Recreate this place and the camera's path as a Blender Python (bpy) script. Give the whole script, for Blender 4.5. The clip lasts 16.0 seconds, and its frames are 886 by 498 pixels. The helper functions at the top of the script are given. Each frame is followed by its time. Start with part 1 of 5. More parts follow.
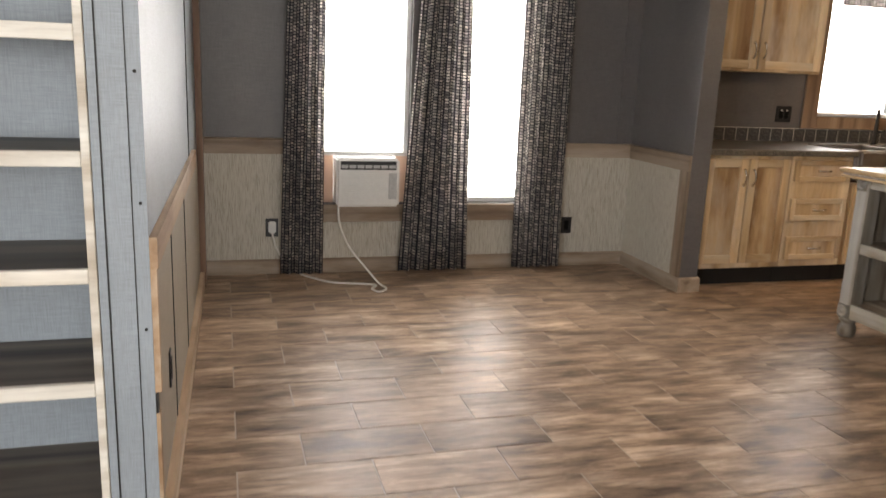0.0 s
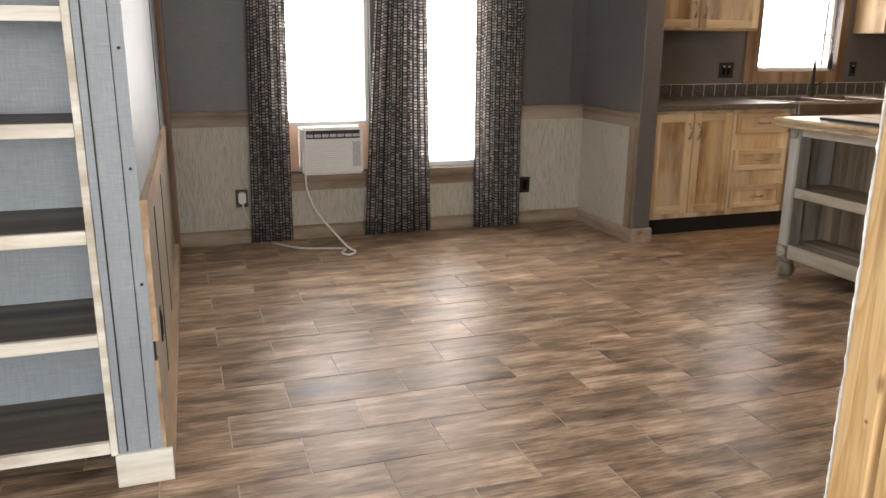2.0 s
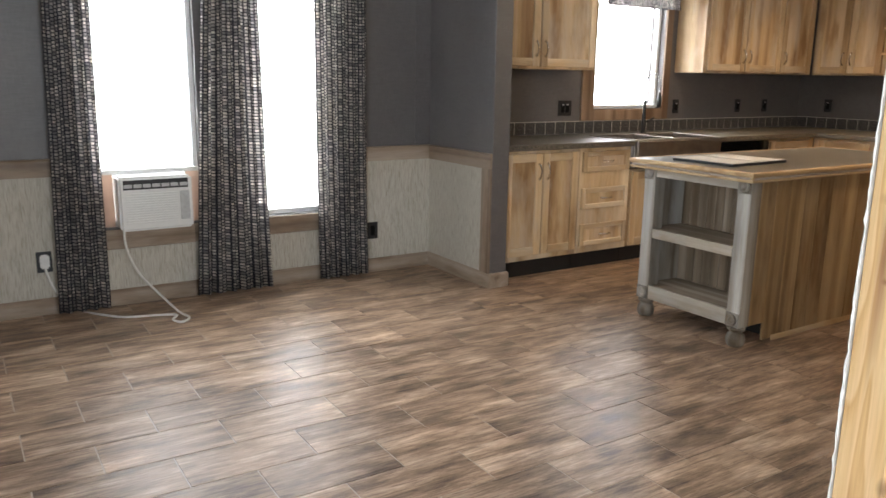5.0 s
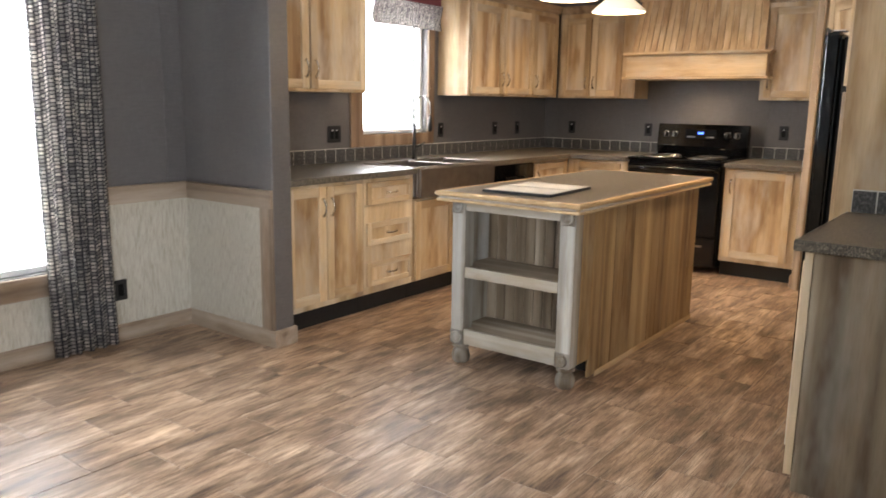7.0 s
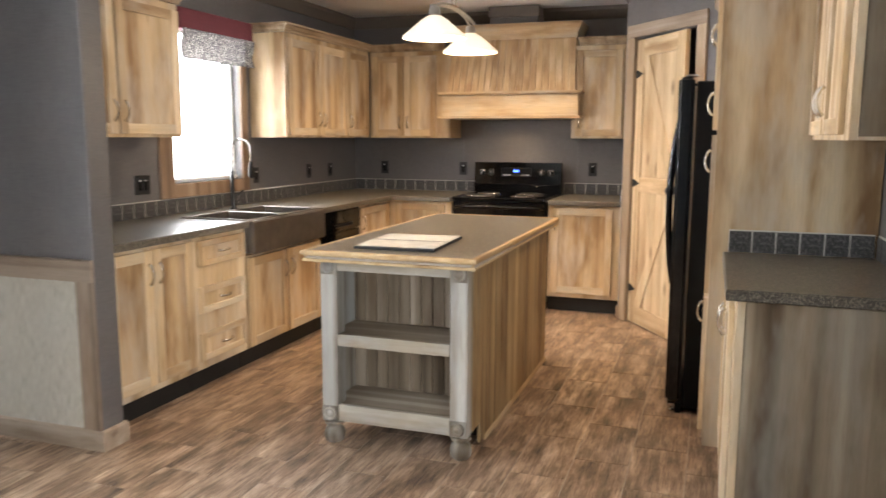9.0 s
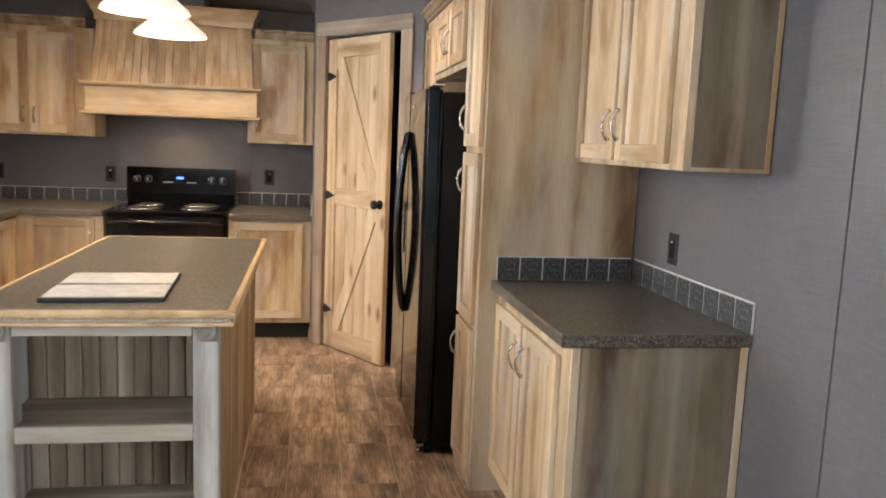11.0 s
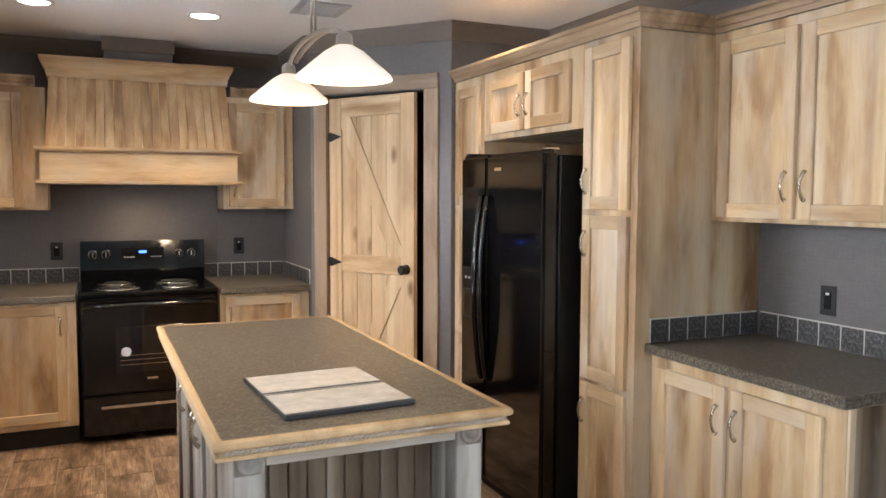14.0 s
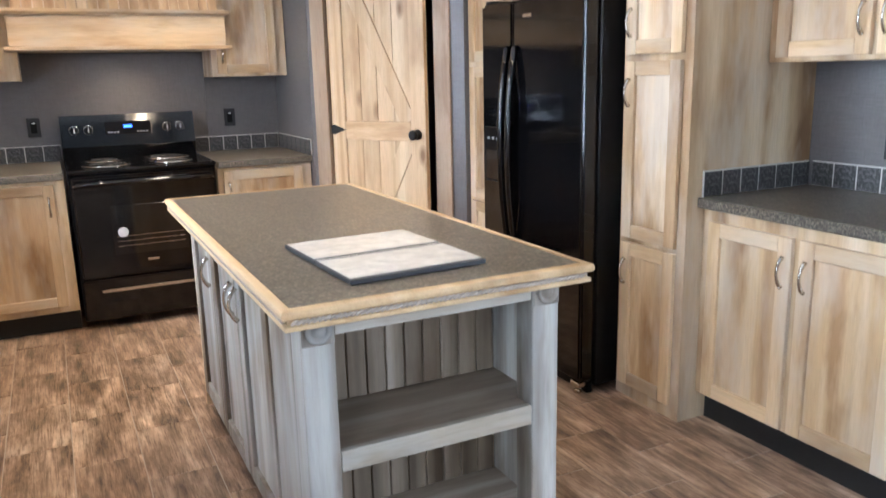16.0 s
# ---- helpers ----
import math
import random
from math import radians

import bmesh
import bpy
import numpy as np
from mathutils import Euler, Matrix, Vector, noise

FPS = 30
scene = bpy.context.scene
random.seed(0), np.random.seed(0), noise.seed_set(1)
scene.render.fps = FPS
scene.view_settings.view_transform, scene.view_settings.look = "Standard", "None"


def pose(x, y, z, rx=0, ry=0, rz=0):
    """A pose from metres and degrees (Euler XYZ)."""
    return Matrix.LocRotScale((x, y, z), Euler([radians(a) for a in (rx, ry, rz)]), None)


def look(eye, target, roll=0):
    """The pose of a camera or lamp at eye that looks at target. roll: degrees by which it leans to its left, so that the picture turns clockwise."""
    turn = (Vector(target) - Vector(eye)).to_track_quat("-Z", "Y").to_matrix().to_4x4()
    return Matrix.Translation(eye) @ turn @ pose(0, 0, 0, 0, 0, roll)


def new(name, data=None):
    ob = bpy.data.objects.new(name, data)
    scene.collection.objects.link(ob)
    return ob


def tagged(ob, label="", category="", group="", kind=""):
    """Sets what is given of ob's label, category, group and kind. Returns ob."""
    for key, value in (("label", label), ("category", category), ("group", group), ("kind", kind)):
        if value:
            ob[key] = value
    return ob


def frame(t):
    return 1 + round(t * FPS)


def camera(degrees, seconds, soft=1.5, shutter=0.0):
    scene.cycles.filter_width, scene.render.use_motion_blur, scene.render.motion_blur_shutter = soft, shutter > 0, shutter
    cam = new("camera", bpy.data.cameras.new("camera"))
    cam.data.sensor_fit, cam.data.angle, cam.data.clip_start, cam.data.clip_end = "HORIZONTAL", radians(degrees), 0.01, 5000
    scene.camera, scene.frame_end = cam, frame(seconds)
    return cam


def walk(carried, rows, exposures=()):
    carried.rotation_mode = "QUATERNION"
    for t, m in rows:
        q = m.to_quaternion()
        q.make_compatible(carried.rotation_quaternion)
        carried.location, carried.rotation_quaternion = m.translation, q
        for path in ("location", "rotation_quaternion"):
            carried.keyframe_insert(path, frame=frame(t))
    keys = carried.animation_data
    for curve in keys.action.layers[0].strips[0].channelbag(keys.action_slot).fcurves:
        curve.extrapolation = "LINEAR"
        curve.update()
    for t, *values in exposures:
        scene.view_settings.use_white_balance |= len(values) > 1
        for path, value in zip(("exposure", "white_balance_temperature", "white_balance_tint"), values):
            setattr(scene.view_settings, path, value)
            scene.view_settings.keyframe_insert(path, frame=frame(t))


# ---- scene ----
cam = camera(59.5, 16.0, shutter=0.4)
PATH = [
    (0, (0.024, 0.357, 1.297), (0.563, 2.231, 0.853), 2.4),
    (0.5, (0.045, 0.152, 1.267), (0.591, 2.01, 0.769), 1.8),
    (1, (0.014, 0.102, 1.291), (0.574, 1.951, 0.777), 1.2),
    (1.5, (-0.023, 0.106, 1.291), (0.562, 1.947, 0.77), 0.7),
    (2, (-0.041, 0.125, 1.287), (0.578, 1.956, 0.774), 0.4),
    (2.5, (-0.049, 0.131, 1.29), (0.625, 1.952, 0.808), 0.6),
    (3, (-0.06, 0.137, 1.292), (0.681, 1.945, 0.864), 0.9),
    (3.2, (-0.102, 0.153, 1.299), (0.679, 1.956, 0.927), 1.0),
    (5.3, (-0.032, 0.654, 1.325), (1.060, 2.267, 0.871), 0.6),
    (5.5, (-0.007, 0.691, 1.319), (1.123, 2.274, 0.853), 0.5),
    (6, (-0.047, 0.89, 1.329), (1.239, 2.341, 0.842), 0.9),
    (6.5, (-0.053, 1.105, 1.324), (1.39, 2.407, 0.854), 1.2),
    (7, (0.048, 1.352, 1.341), (1.624, 2.524, 0.966), 0.9),
    (7.5, (0.072, 1.529, 1.36), (1.743, 2.577, 1.031), 0.6),
    (8, (-0.008, 1.748, 1.378), (1.736, 2.678, 1.072), 0.4),
    (8.5, (-0.022, 1.868, 1.396), (1.785, 2.675, 1.106), 0.2),
    (9, (0.149, 2.003, 1.392), (2.02, 2.649, 1.107), 0.2),
    (9.5, (0.345, 2.061, 1.392), (2.282, 2.461, 1.093), 0.5),
    (10, (0.456, 2.199, 1.388), (2.424, 2.359, 1.068), 0.7),
    (10.2, (0.510, 2.290, 1.391), (2.482, 2.337, 1.062), 0.9),
    (12.5, (1.054, 3.359, 1.519), (2.931, 2.672, 1.44), 2.4),
    (13, (1.151, 3.572, 1.489), (3.023, 2.873, 1.406), 1.4),
    (13.5, (1.251, 3.735, 1.492), (3.104, 2.991, 1.379), 0.6),
    (14, (1.271, 3.931, 1.489), (3.091, 3.113, 1.35), 0.2),
    (14.5, (1.283, 4.08, 1.486), (3.086, 3.236, 1.298), -0.0),
    (15, (1.396, 4.093, 1.471), (3.181, 3.225, 1.223), -0.2),
    (15.5, (1.517, 4.073, 1.44), (3.295, 3.224, 1.097), -0.7),
    (16, (1.588, 4.072, 1.38), (3.335, 3.206, 0.936), -1.4),
]
walk(cam, [(t, look(eye, target, roll)) for t, eye, target, roll in PATH],
     [(0.0, -0.35, 8000, 18), (3.0, -0.34, 7950, 18), (6.0, 0.08, 6750, 12), (7.0, 0.34, 7100, 14), (8.5, 0.60, 6900, 13), (9.5, 0.44, 7150, 14), (10.0, 0.46, 6950, 13), (12.5, 0.15, 6600, 13), (14.5, 0.18, 6600, 14), (15.5, 0.26, 6100, 13), (16.0, 0.54, 5700, 12)])

# ---- world, daylight and lamps ----
world = bpy.data.worlds.new("sky")
scene.world = world
world.use_nodes = True
wn = world.node_tree
sky = wn.nodes.new("ShaderNodeTexSky")
sky.sky_type, sky.sun_disc = 'NISHITA', False
sky.sun_elevation, sky.sun_rotation = radians(50), radians(180)
wn.links.new(sky.outputs[0], wn.nodes["Background"].inputs[0])
wn.nodes["Background"].inputs[1].default_value = 0.12


def lamp(name, kind, m, power, colour, size=0.2, size_y=None, parent=None):
    data = bpy.data.lights.new(name, kind)
    data.energy, data.color = power, colour
    if kind == 'AREA':
        data.size = size
        if size_y:
            data.shape, data.size_y = 'RECTANGLE', size_y
        else:
            data.shape = 'DISK'
    elif kind == 'SPOT':
        data.spot_size, data.spot_blend, data.shadow_soft_size = radians(118), 0.9, size
    else:
        data.shadow_soft_size = size
    ob = new(name, data)
    ob.matrix_world = m
    if parent:
        ob.parent = parent
        ob.matrix_parent_inverse = parent.matrix_world.inverted()
    return ob


DAY = (0.77, 0.89, 1.0)
WARM = (1.0, 0.765, 0.495)
# sky light in the window openings, facing inwards
lamp("window_light_dining_a", 'AREA', pose(0.89, 5.40, 1.45, -90, 0, 0), 44, DAY, 0.56, 1.3)
lamp("window_light_dining_b", 'AREA', pose(1.73, 5.40, 1.30, -90, 0, 0), 44, DAY, 0.52, 1.62)
lamp("window_light_sink", 'AREA', pose(4.665, 5.40, 1.60, -90, 0, 0), 54, DAY, 0.74, 0.98)
lamp("window_light_living_south", 'AREA', pose(0.4, -3.05, 1.4, 90, 0, 0), 160, DAY, 2.2, 1.5)
lamp("window_light_living_west", 'AREA', pose(-3.2, -1.7, 1.4, 0, -90, 0), 290, DAY, 1.35, 1.8)


# ---- materials ----
def shader(name):
    m = bpy.data.materials.new(name)
    m.use_nodes = True
    nt = m.node_tree
    return m, nt, nt.nodes["Principled BSDF"]


def node(nt, kind, **props):
    n = nt.nodes.new(kind)
    for k, v in props.items():
        if k == "inputs":
            for i, val in v.items():
                n.inputs[i].default_value = val
        elif k == "operation":
            n.operation = v
        elif k == "blend":
            n.blend_type = v
        elif k == "data_type":
            n.data_type = v
    return n


def coords(nt, scale, jitter=30.0, uv=False):
    """Object coordinates, shifted per object and per island, stretched by scale."""
    tc = node(nt, "ShaderNodeTexCoord")
    src = tc.outputs["UV" if uv else "Object"]
    if jitter:
        info, geo = node(nt, "ShaderNodeObjectInfo"), node(nt, "ShaderNodeNewGeometry")
        a = node(nt, "ShaderNodeMath", operation='MULTIPLY_ADD')
        nt.links.new(info.outputs["Random"], a.inputs[0])
        a.inputs[1].default_value = jitter
        b = node(nt, "ShaderNodeMath", operation='MULTIPLY')
        nt.links.new(geo.outputs["Random Per Island"], b.inputs[0])
        b.inputs[1].default_value = jitter * 0.7
        nt.links.new(b.outputs[0], a.inputs[2])
        add = node(nt, "ShaderNodeVectorMath", operation='ADD')
        nt.links.new(src, add.inputs[0])
        nt.links.new(a.outputs[0], add.inputs[1])
        src = add.outputs[0]
    mp = node(nt, "ShaderNodeMapping")
    mp.inputs["Scale"].default_value = scale
    nt.links.new(src, mp.inputs["Vector"])
    return mp.outputs[0]


def noise_tex(nt, vec, scale, detail=4.0, rough=0.6):
    n = node(nt, "ShaderNodeTexNoise")
    n.inputs["Scale"].default_value, n.inputs["Detail"].default_value, n.inputs["Roughness"].default_value = scale, detail, rough
    nt.links.new(vec, n.inputs["Vector"])
    return n.outputs["Fac"]


def ramp(nt, fac, stops):
    r = node(nt, "ShaderNodeValToRGB")
    el = r.color_ramp.elements
    while len(el) < len(stops):
        el.new(0.5)
    for e, (p, c) in zip(el, stops):
        e.position, e.color = p, (*c, 1)
    nt.links.new(fac, r.inputs[0])
    return r.outputs[0]


def mix(nt, fac, a, b, blend='MIX'):
    n = node(nt, "ShaderNodeMix", data_type='RGBA', blend=blend)
    for i, v in ((0, fac), (6, a), (7, b)):
        if isinstance(v, (int, float)):
            n.inputs[i].default_value = v
        elif isinstance(v, tuple):
            n.inputs[i].default_value = (*v, 1)
        else:
            nt.links.new(v, n.inputs[i])
    return n.outputs[2]


def bump(nt, p, height, strength, distance=0.002):
    b = node(nt, "ShaderNodeBump")
    b.inputs["Strength"].default_value, b.inputs["Distance"].default_value = strength, distance
    nt.links.new(height, b.inputs["Height"])
    nt.links.new(b.outputs[0], p.inputs["Normal"])


def wood(name, dark, mid, light, axis='Z', rough=0.5, fine=1.0, wash=None, gloss=0.35, bands=9.0, knots=False, patch=0.55, vary=0.7):
    """Stained timber: broad soft bands along the grain, fine pores, an optional grey wash."""
    m, nt, p = shader(name)
    long = {'X': (0.08, 1, 1), 'Y': (1, 0.08, 1), 'Z': (1, 1, 0.08)}[axis]
    strip = tuple(0.018 if k == 0.08 else k for k in long)
    soft = tuple(0.30 if k == 0.08 else k for k in long)
    band = noise_tex(nt, coords(nt, strip), bands * 1.7, 1.5, 0.4)
    c = ramp(nt, band, [(0.31, dark), (0.46, mid), (0.54, mid), (0.69, light)])
    cloud = noise_tex(nt, coords(nt, soft, 19), 4.0, 3.5, 0.55)
    c = mix(nt, 0.65, c, ramp(nt, cloud, [(0.34, (0.60, 0.53, 0.46)), (0.49, (1, 1, 1)), (0.64, (1.15, 1.16, 1.17))]), 'MULTIPLY')
    if patch:
        stain = noise_tex(nt, coords(nt, tuple(0.24 if k == 0.08 else k for k in long), 57), 7.5, 4.0, 0.55)
        c = mix(nt, patch, c, ramp(nt, stain, [(0.35, (0.56, 0.44, 0.32)), (0.47, (0.97, 0.95, 0.93)), (0.62, (1.08, 1.09, 1.10))]), 'MULTIPLY')
    pores = noise_tex(nt, coords(nt, long), 120.0 * fine, 5.0, 0.7)
    c = mix(nt, 0.30, c, ramp(nt, pores, [(0.32, (0.56, 0.53, 0.51)), (0.55, (1, 1, 1))]), 'MULTIPLY')
    if wash:
        grey = noise_tex(nt, coords(nt, soft, 41), 5.0, 4.0, 0.65)
        c = mix(nt, ramp(nt, grey, [(0.45, (0, 0, 0)), (0.70, (0.7, 0.7, 0.7))]), c, wash)
    info = node(nt, "ShaderNodeObjectInfo")
    c = mix(nt, vary, c, ramp(nt, info.outputs["Random"], [(0.0, (0.80, 0.77, 0.74)), (0.5, (1.0, 1.0, 1.0)), (1.0, (1.12, 1.12, 1.12))]), 'MULTIPLY')
    if knots:
        vor = node(nt, "ShaderNodeTexVoronoi")
        vor.inputs["Scale"].default_value = 6.0
        nt.links.new(coords(nt, tuple(0.45 if k == 0.08 else k for k in long), 17), vor.inputs["Vector"])
        c = mix(nt, ramp(nt, vor.outputs["Distance"], [(0.06, (0.85, 0.85, 0.85)), (0.19, (0, 0, 0))]), c, (0.16, 0.075, 0.03))
    nt.links.new(c, p.inputs["Base Color"])
    p.inputs["Roughness"].default_value, p.inputs["Specular IOR Level"].default_value = rough, gloss
    bump(nt, p, pores, 0.15, 0.0006)
    return m


def plain(name, colour, rough=0.5, metal=0.0, grain=0.12, scale=40.0, relief=0.0, gloss=0.5):
    """One colour with slight mottling and uneven gloss."""
    m, nt, p = shader(name)
    f = noise_tex(nt, coords(nt, (1, 1, 1), 0), scale, 5.0)
    lo = tuple(k * (1 - grain) for k in colour)
    hi = tuple(min(1, k * (1 + grain)) for k in colour)
    nt.links.new(ramp(nt, f, [(0.3, lo), (0.7, hi)]), p.inputs["Base Color"])
    nt.links.new(ramp(nt, f, [(0.2, (max(0.02, rough - 0.06),) * 3), (0.8, (rough + 0.06,) * 3)]), p.inputs["Roughness"])
    p.inputs["Metallic"].default_value, p.inputs["Specular IOR Level"].default_value = metal, gloss
    if relief:
        bump(nt, p, f, relief, 0.002)
    return m


def glow(name, colour, strength):
    m, nt, p = shader(name)
    p.inputs["Base Color"].default_value = (*colour, 1)
    p.inputs["Emission Color"].default_value, p.inputs["Emission Strength"].default_value = (*colour, 1), strength
    return m


def linen(name, colour, rough=0.8):
    """Woven vinyl wall covering: crossed threads and cloudy tone."""
    m, nt, p = shader(name)
    a = noise_tex(nt, coords(nt, (1, 1, 0.04), 0), 420.0, 2.0)
    b = noise_tex(nt, coords(nt, (0.04, 0.04, 1), 0), 420.0, 2.0)
    w = mix(nt, 0.5, a, b)
    cloud = noise_tex(nt, coords(nt, (1, 1, 1), 0), 3.0, 4.0)
    lo, hi = tuple(k * 0.86 for k in colour), tuple(k * 1.14 for k in colour)
    c = ramp(nt, w, [(0.38, lo), (0.62, hi)])
    c = mix(nt, 0.35, c, ramp(nt, cloud, [(0.3, (0.75, 0.75, 0.75)), (0.7, (1.1, 1.1, 1.1))]), 'MULTIPLY')
    nt.links.new(c, p.inputs["Base Color"])
    p.inputs["Roughness"].default_value = rough
    p.inputs["Specular IOR Level"].default_value = 0.45
    bump(nt, p, w, 0.25, 0.0006)
    return m


def reed(name):
    """Pale grass-weave wainscot with ragged upright strands."""
    m, nt, p = shader(name)
    a = noise_tex(nt, coords(nt, (1, 1, 0.07), 0), 230.0, 3.0, 0.6)
    c = ramp(nt, a, [(0.34, (0.35, 0.31, 0.25)), (0.48, (0.47, 0.435, 0.37)), (0.62, (0.54, 0.51, 0.445))])
    nt.links.new(c, p.inputs["Base Color"])
    p.inputs["Roughness"].default_value = 0.8
    bump(nt, p, a, 0.6, 0.002)
    return m


def speckle(name, base, fleck, rough, grain=80.0, smear=None):
    """Dark laminate with fine pale and black flecks."""
    m, nt, p = shader(name)
    v = coords(nt, (1, 1, 1), 0)
    a, b = noise_tex(nt, v, grain, 4.0, 0.8), noise_tex(nt, v, 34.0, 4.0, 0.7)
    c = ramp(nt, a, [(0.38, tuple(k * 0.42 for k in base)), (0.50, base), (0.62, fleck)])
    c = mix(nt, 0.5, c, ramp(nt, b, [(0.3, (0.6, 0.6, 0.6)), (0.7, (1.25, 1.25, 1.25))]), 'MULTIPLY')
    if smear:                        # a wiped patch of pale dust
        mp = node(nt, "ShaderNodeMapping")
        mp.inputs["Scale"].default_value = (14, 7, 1)
        mp.inputs["Location"].default_value = (-14 * smear[0], -7 * smear[1], 0)
        nt.links.new(node(nt, "ShaderNodeTexCoord").outputs["Object"], mp.inputs["Vector"])
        ln = node(nt, "ShaderNodeVectorMath", operation='LENGTH')
        nt.links.new(mp.outputs[0], ln.inputs[0])
        wob = node(nt, "ShaderNodeMath", operation='ADD')
        nt.links.new(ln.outputs["Value"], wob.inputs[0])
        nt.links.new(noise_tex(nt, coords(nt, (1, 0.4, 1), 0), 26.0, 4.0), wob.inputs[1])
        c = mix(nt, ramp(nt, wob.outputs[0], [(0.9, (0.4, 0.4, 0.4)), (1.5, (0, 0, 0))]), c, (0.36, 0.33, 0.28))
    nt.links.new(c, p.inputs["Base Color"])
    p.inputs["Roughness"].default_value = rough
    return m


def floor_tile_mat():
    """Wood-look vinyl planks: fine scraped streaks along x, blotches, one tone for each plank."""
    m, nt, p = shader("floor_plank")
    a = noise_tex(nt, coords(nt, (0.26, 1, 1), 40), 12.0, 7.0, 0.64)
    b = noise_tex(nt, coords(nt, (0.45, 1, 1), 23), 7.0, 5.0, 0.65)
    fine = noise_tex(nt, coords(nt, (0.075, 1, 1), 31), 62.0, 5.0, 0.68)
    hair = noise_tex(nt, coords(nt, (0.045, 1, 1), 61), 170.0, 4.0, 0.7)
    fleck = noise_tex(nt, coords(nt, (0.35, 1, 1), 11), 60.0, 4.0, 0.7)
    c = ramp(nt, a, [(0.32, (0.105, 0.068, 0.047)), (0.44, (0.235, 0.158, 0.108)), (0.55, (0.375, 0.266, 0.188)), (0.68, (0.55, 0.42, 0.315))])
    c = mix(nt, 0.55, c, ramp(nt, b, [(0.36, (0.58, 0.55, 0.54)), (0.62, (1.2, 1.18, 1.15))]), 'MULTIPLY')
    c = mix(nt, 0.48, c, ramp(nt, fine, [(0.36, (0.30, 0.28, 0.26)), (0.50, (1.0, 1.0, 1.0)), (0.66, (1.30, 1.28, 1.25))]), 'MULTIPLY')
    c = mix(nt, 0.6, c, ramp(nt, hair, [(0.36, (0.40, 0.36, 0.33)), (0.48, (1.0, 1.0, 1.0)), (0.66, (1.28, 1.26, 1.23))]), 'MULTIPLY')
    c = mix(nt, ramp(nt, fleck, [(0.63, (0, 0, 0)), (0.74, (0.55, 0.55, 0.55))]), c, (0.46, 0.35, 0.26))
    info = node(nt, "ShaderNodeObjectInfo")
    c = mix(nt, 0.6, c, ramp(nt, info.outputs["Random"], [(0.0, (0.78, 0.77, 0.78)), (1.0, (1.18, 1.14, 1.1))]), 'MULTIPLY')
    nt.links.new(c, p.inputs["Base Color"])
    nt.links.new(ramp(nt, a, [(0.3, (0.30,) * 3), (0.7, (0.46,) * 3)]), p.inputs["Roughness"])
    p.inputs["Specular IOR Level"].default_value = 0.15
    bump(nt, p, mix(nt, 0.5, fine, hair), 0.8, 0.0016)
    return m


def curtain_mat(name):
    """Dark cloth with upright strings of pale dashes."""
    m, nt, p = shader(name)
    tc = node(nt, "ShaderNodeTexCoord")
    sep = node(nt, "ShaderNodeSeparateXYZ")
    nt.links.new(tc.outputs["UV"], sep.inputs[0])
    com = node(nt, "ShaderNodeCombineXYZ")
    nt.links.new(sep.outputs[0], com.inputs[1])
    snap = node(nt, "ShaderNodeMath", operation='SNAP')
    nt.links.new(sep.outputs[0], snap.inputs[0])
    snap.inputs[1].default_value = 0.0185
    wn_ = node(nt, "ShaderNodeTexWhiteNoise")
    wn_.noise_dimensions = '1D'
    nt.links.new(snap.outputs[0], wn_.inputs["W"])
    slide = node(nt, "ShaderNodeMath", operation='MULTIPLY_ADD')
    nt.links.new(wn_.outputs["Value"], slide.inputs[0])
    slide.inputs[1].default_value = 0.05
    nt.links.new(sep.outputs[1], slide.inputs[2])
    nt.links.new(slide.outputs[0], com.inputs[0])
    br = node(nt, "ShaderNodeTexBrick")
    br.offset, br.squash = 0.0, 1.0
    nt.links.new(com.outputs[0], br.inputs["Vector"])
    for k, val in (("Scale", 1.0), ("Mortar Size", 0.0036), ("Mortar Smooth", 0.4), ("Brick Width", 0.019), ("Row Height", 0.0185), ("Bias", 0.05)):
        br.inputs[k].default_value = val
    br.inputs["Color1"].default_value = (0.27, 0.255, 0.26, 1)
    br.inputs["Color2"].default_value = (0.95, 0.90, 0.82, 1)
    br.inputs["Mortar"].default_value = (0.078, 0.076, 0.088, 1)
    n = noise_tex(nt, com.outputs[0], 60.0, 3.0)
    c = mix(nt, 0.6, br.outputs[0], ramp(nt, n, [(0.35, (0.6, 0.58, 0.58)), (0.65, (1.1, 1.1, 1.15))]), 'MULTIPLY')
    nt.links.new(c, p.inputs["Base Color"])
    p.inputs["Roughness"].default_value = 0.75
    tr, ms = node(nt, "ShaderNodeBsdfTranslucent"), node(nt, "ShaderNodeMixShader")
    nt.links.new(c, tr.inputs[0])
    ms.inputs[0].default_value = 0.7
    nt.links.new(p.outputs[0], ms.inputs[1])
    nt.links.new(tr.outputs[0], ms.inputs[2])
    nt.links.new(ms.outputs[0], nt.nodes["Material Output"].inputs[0])
    return m


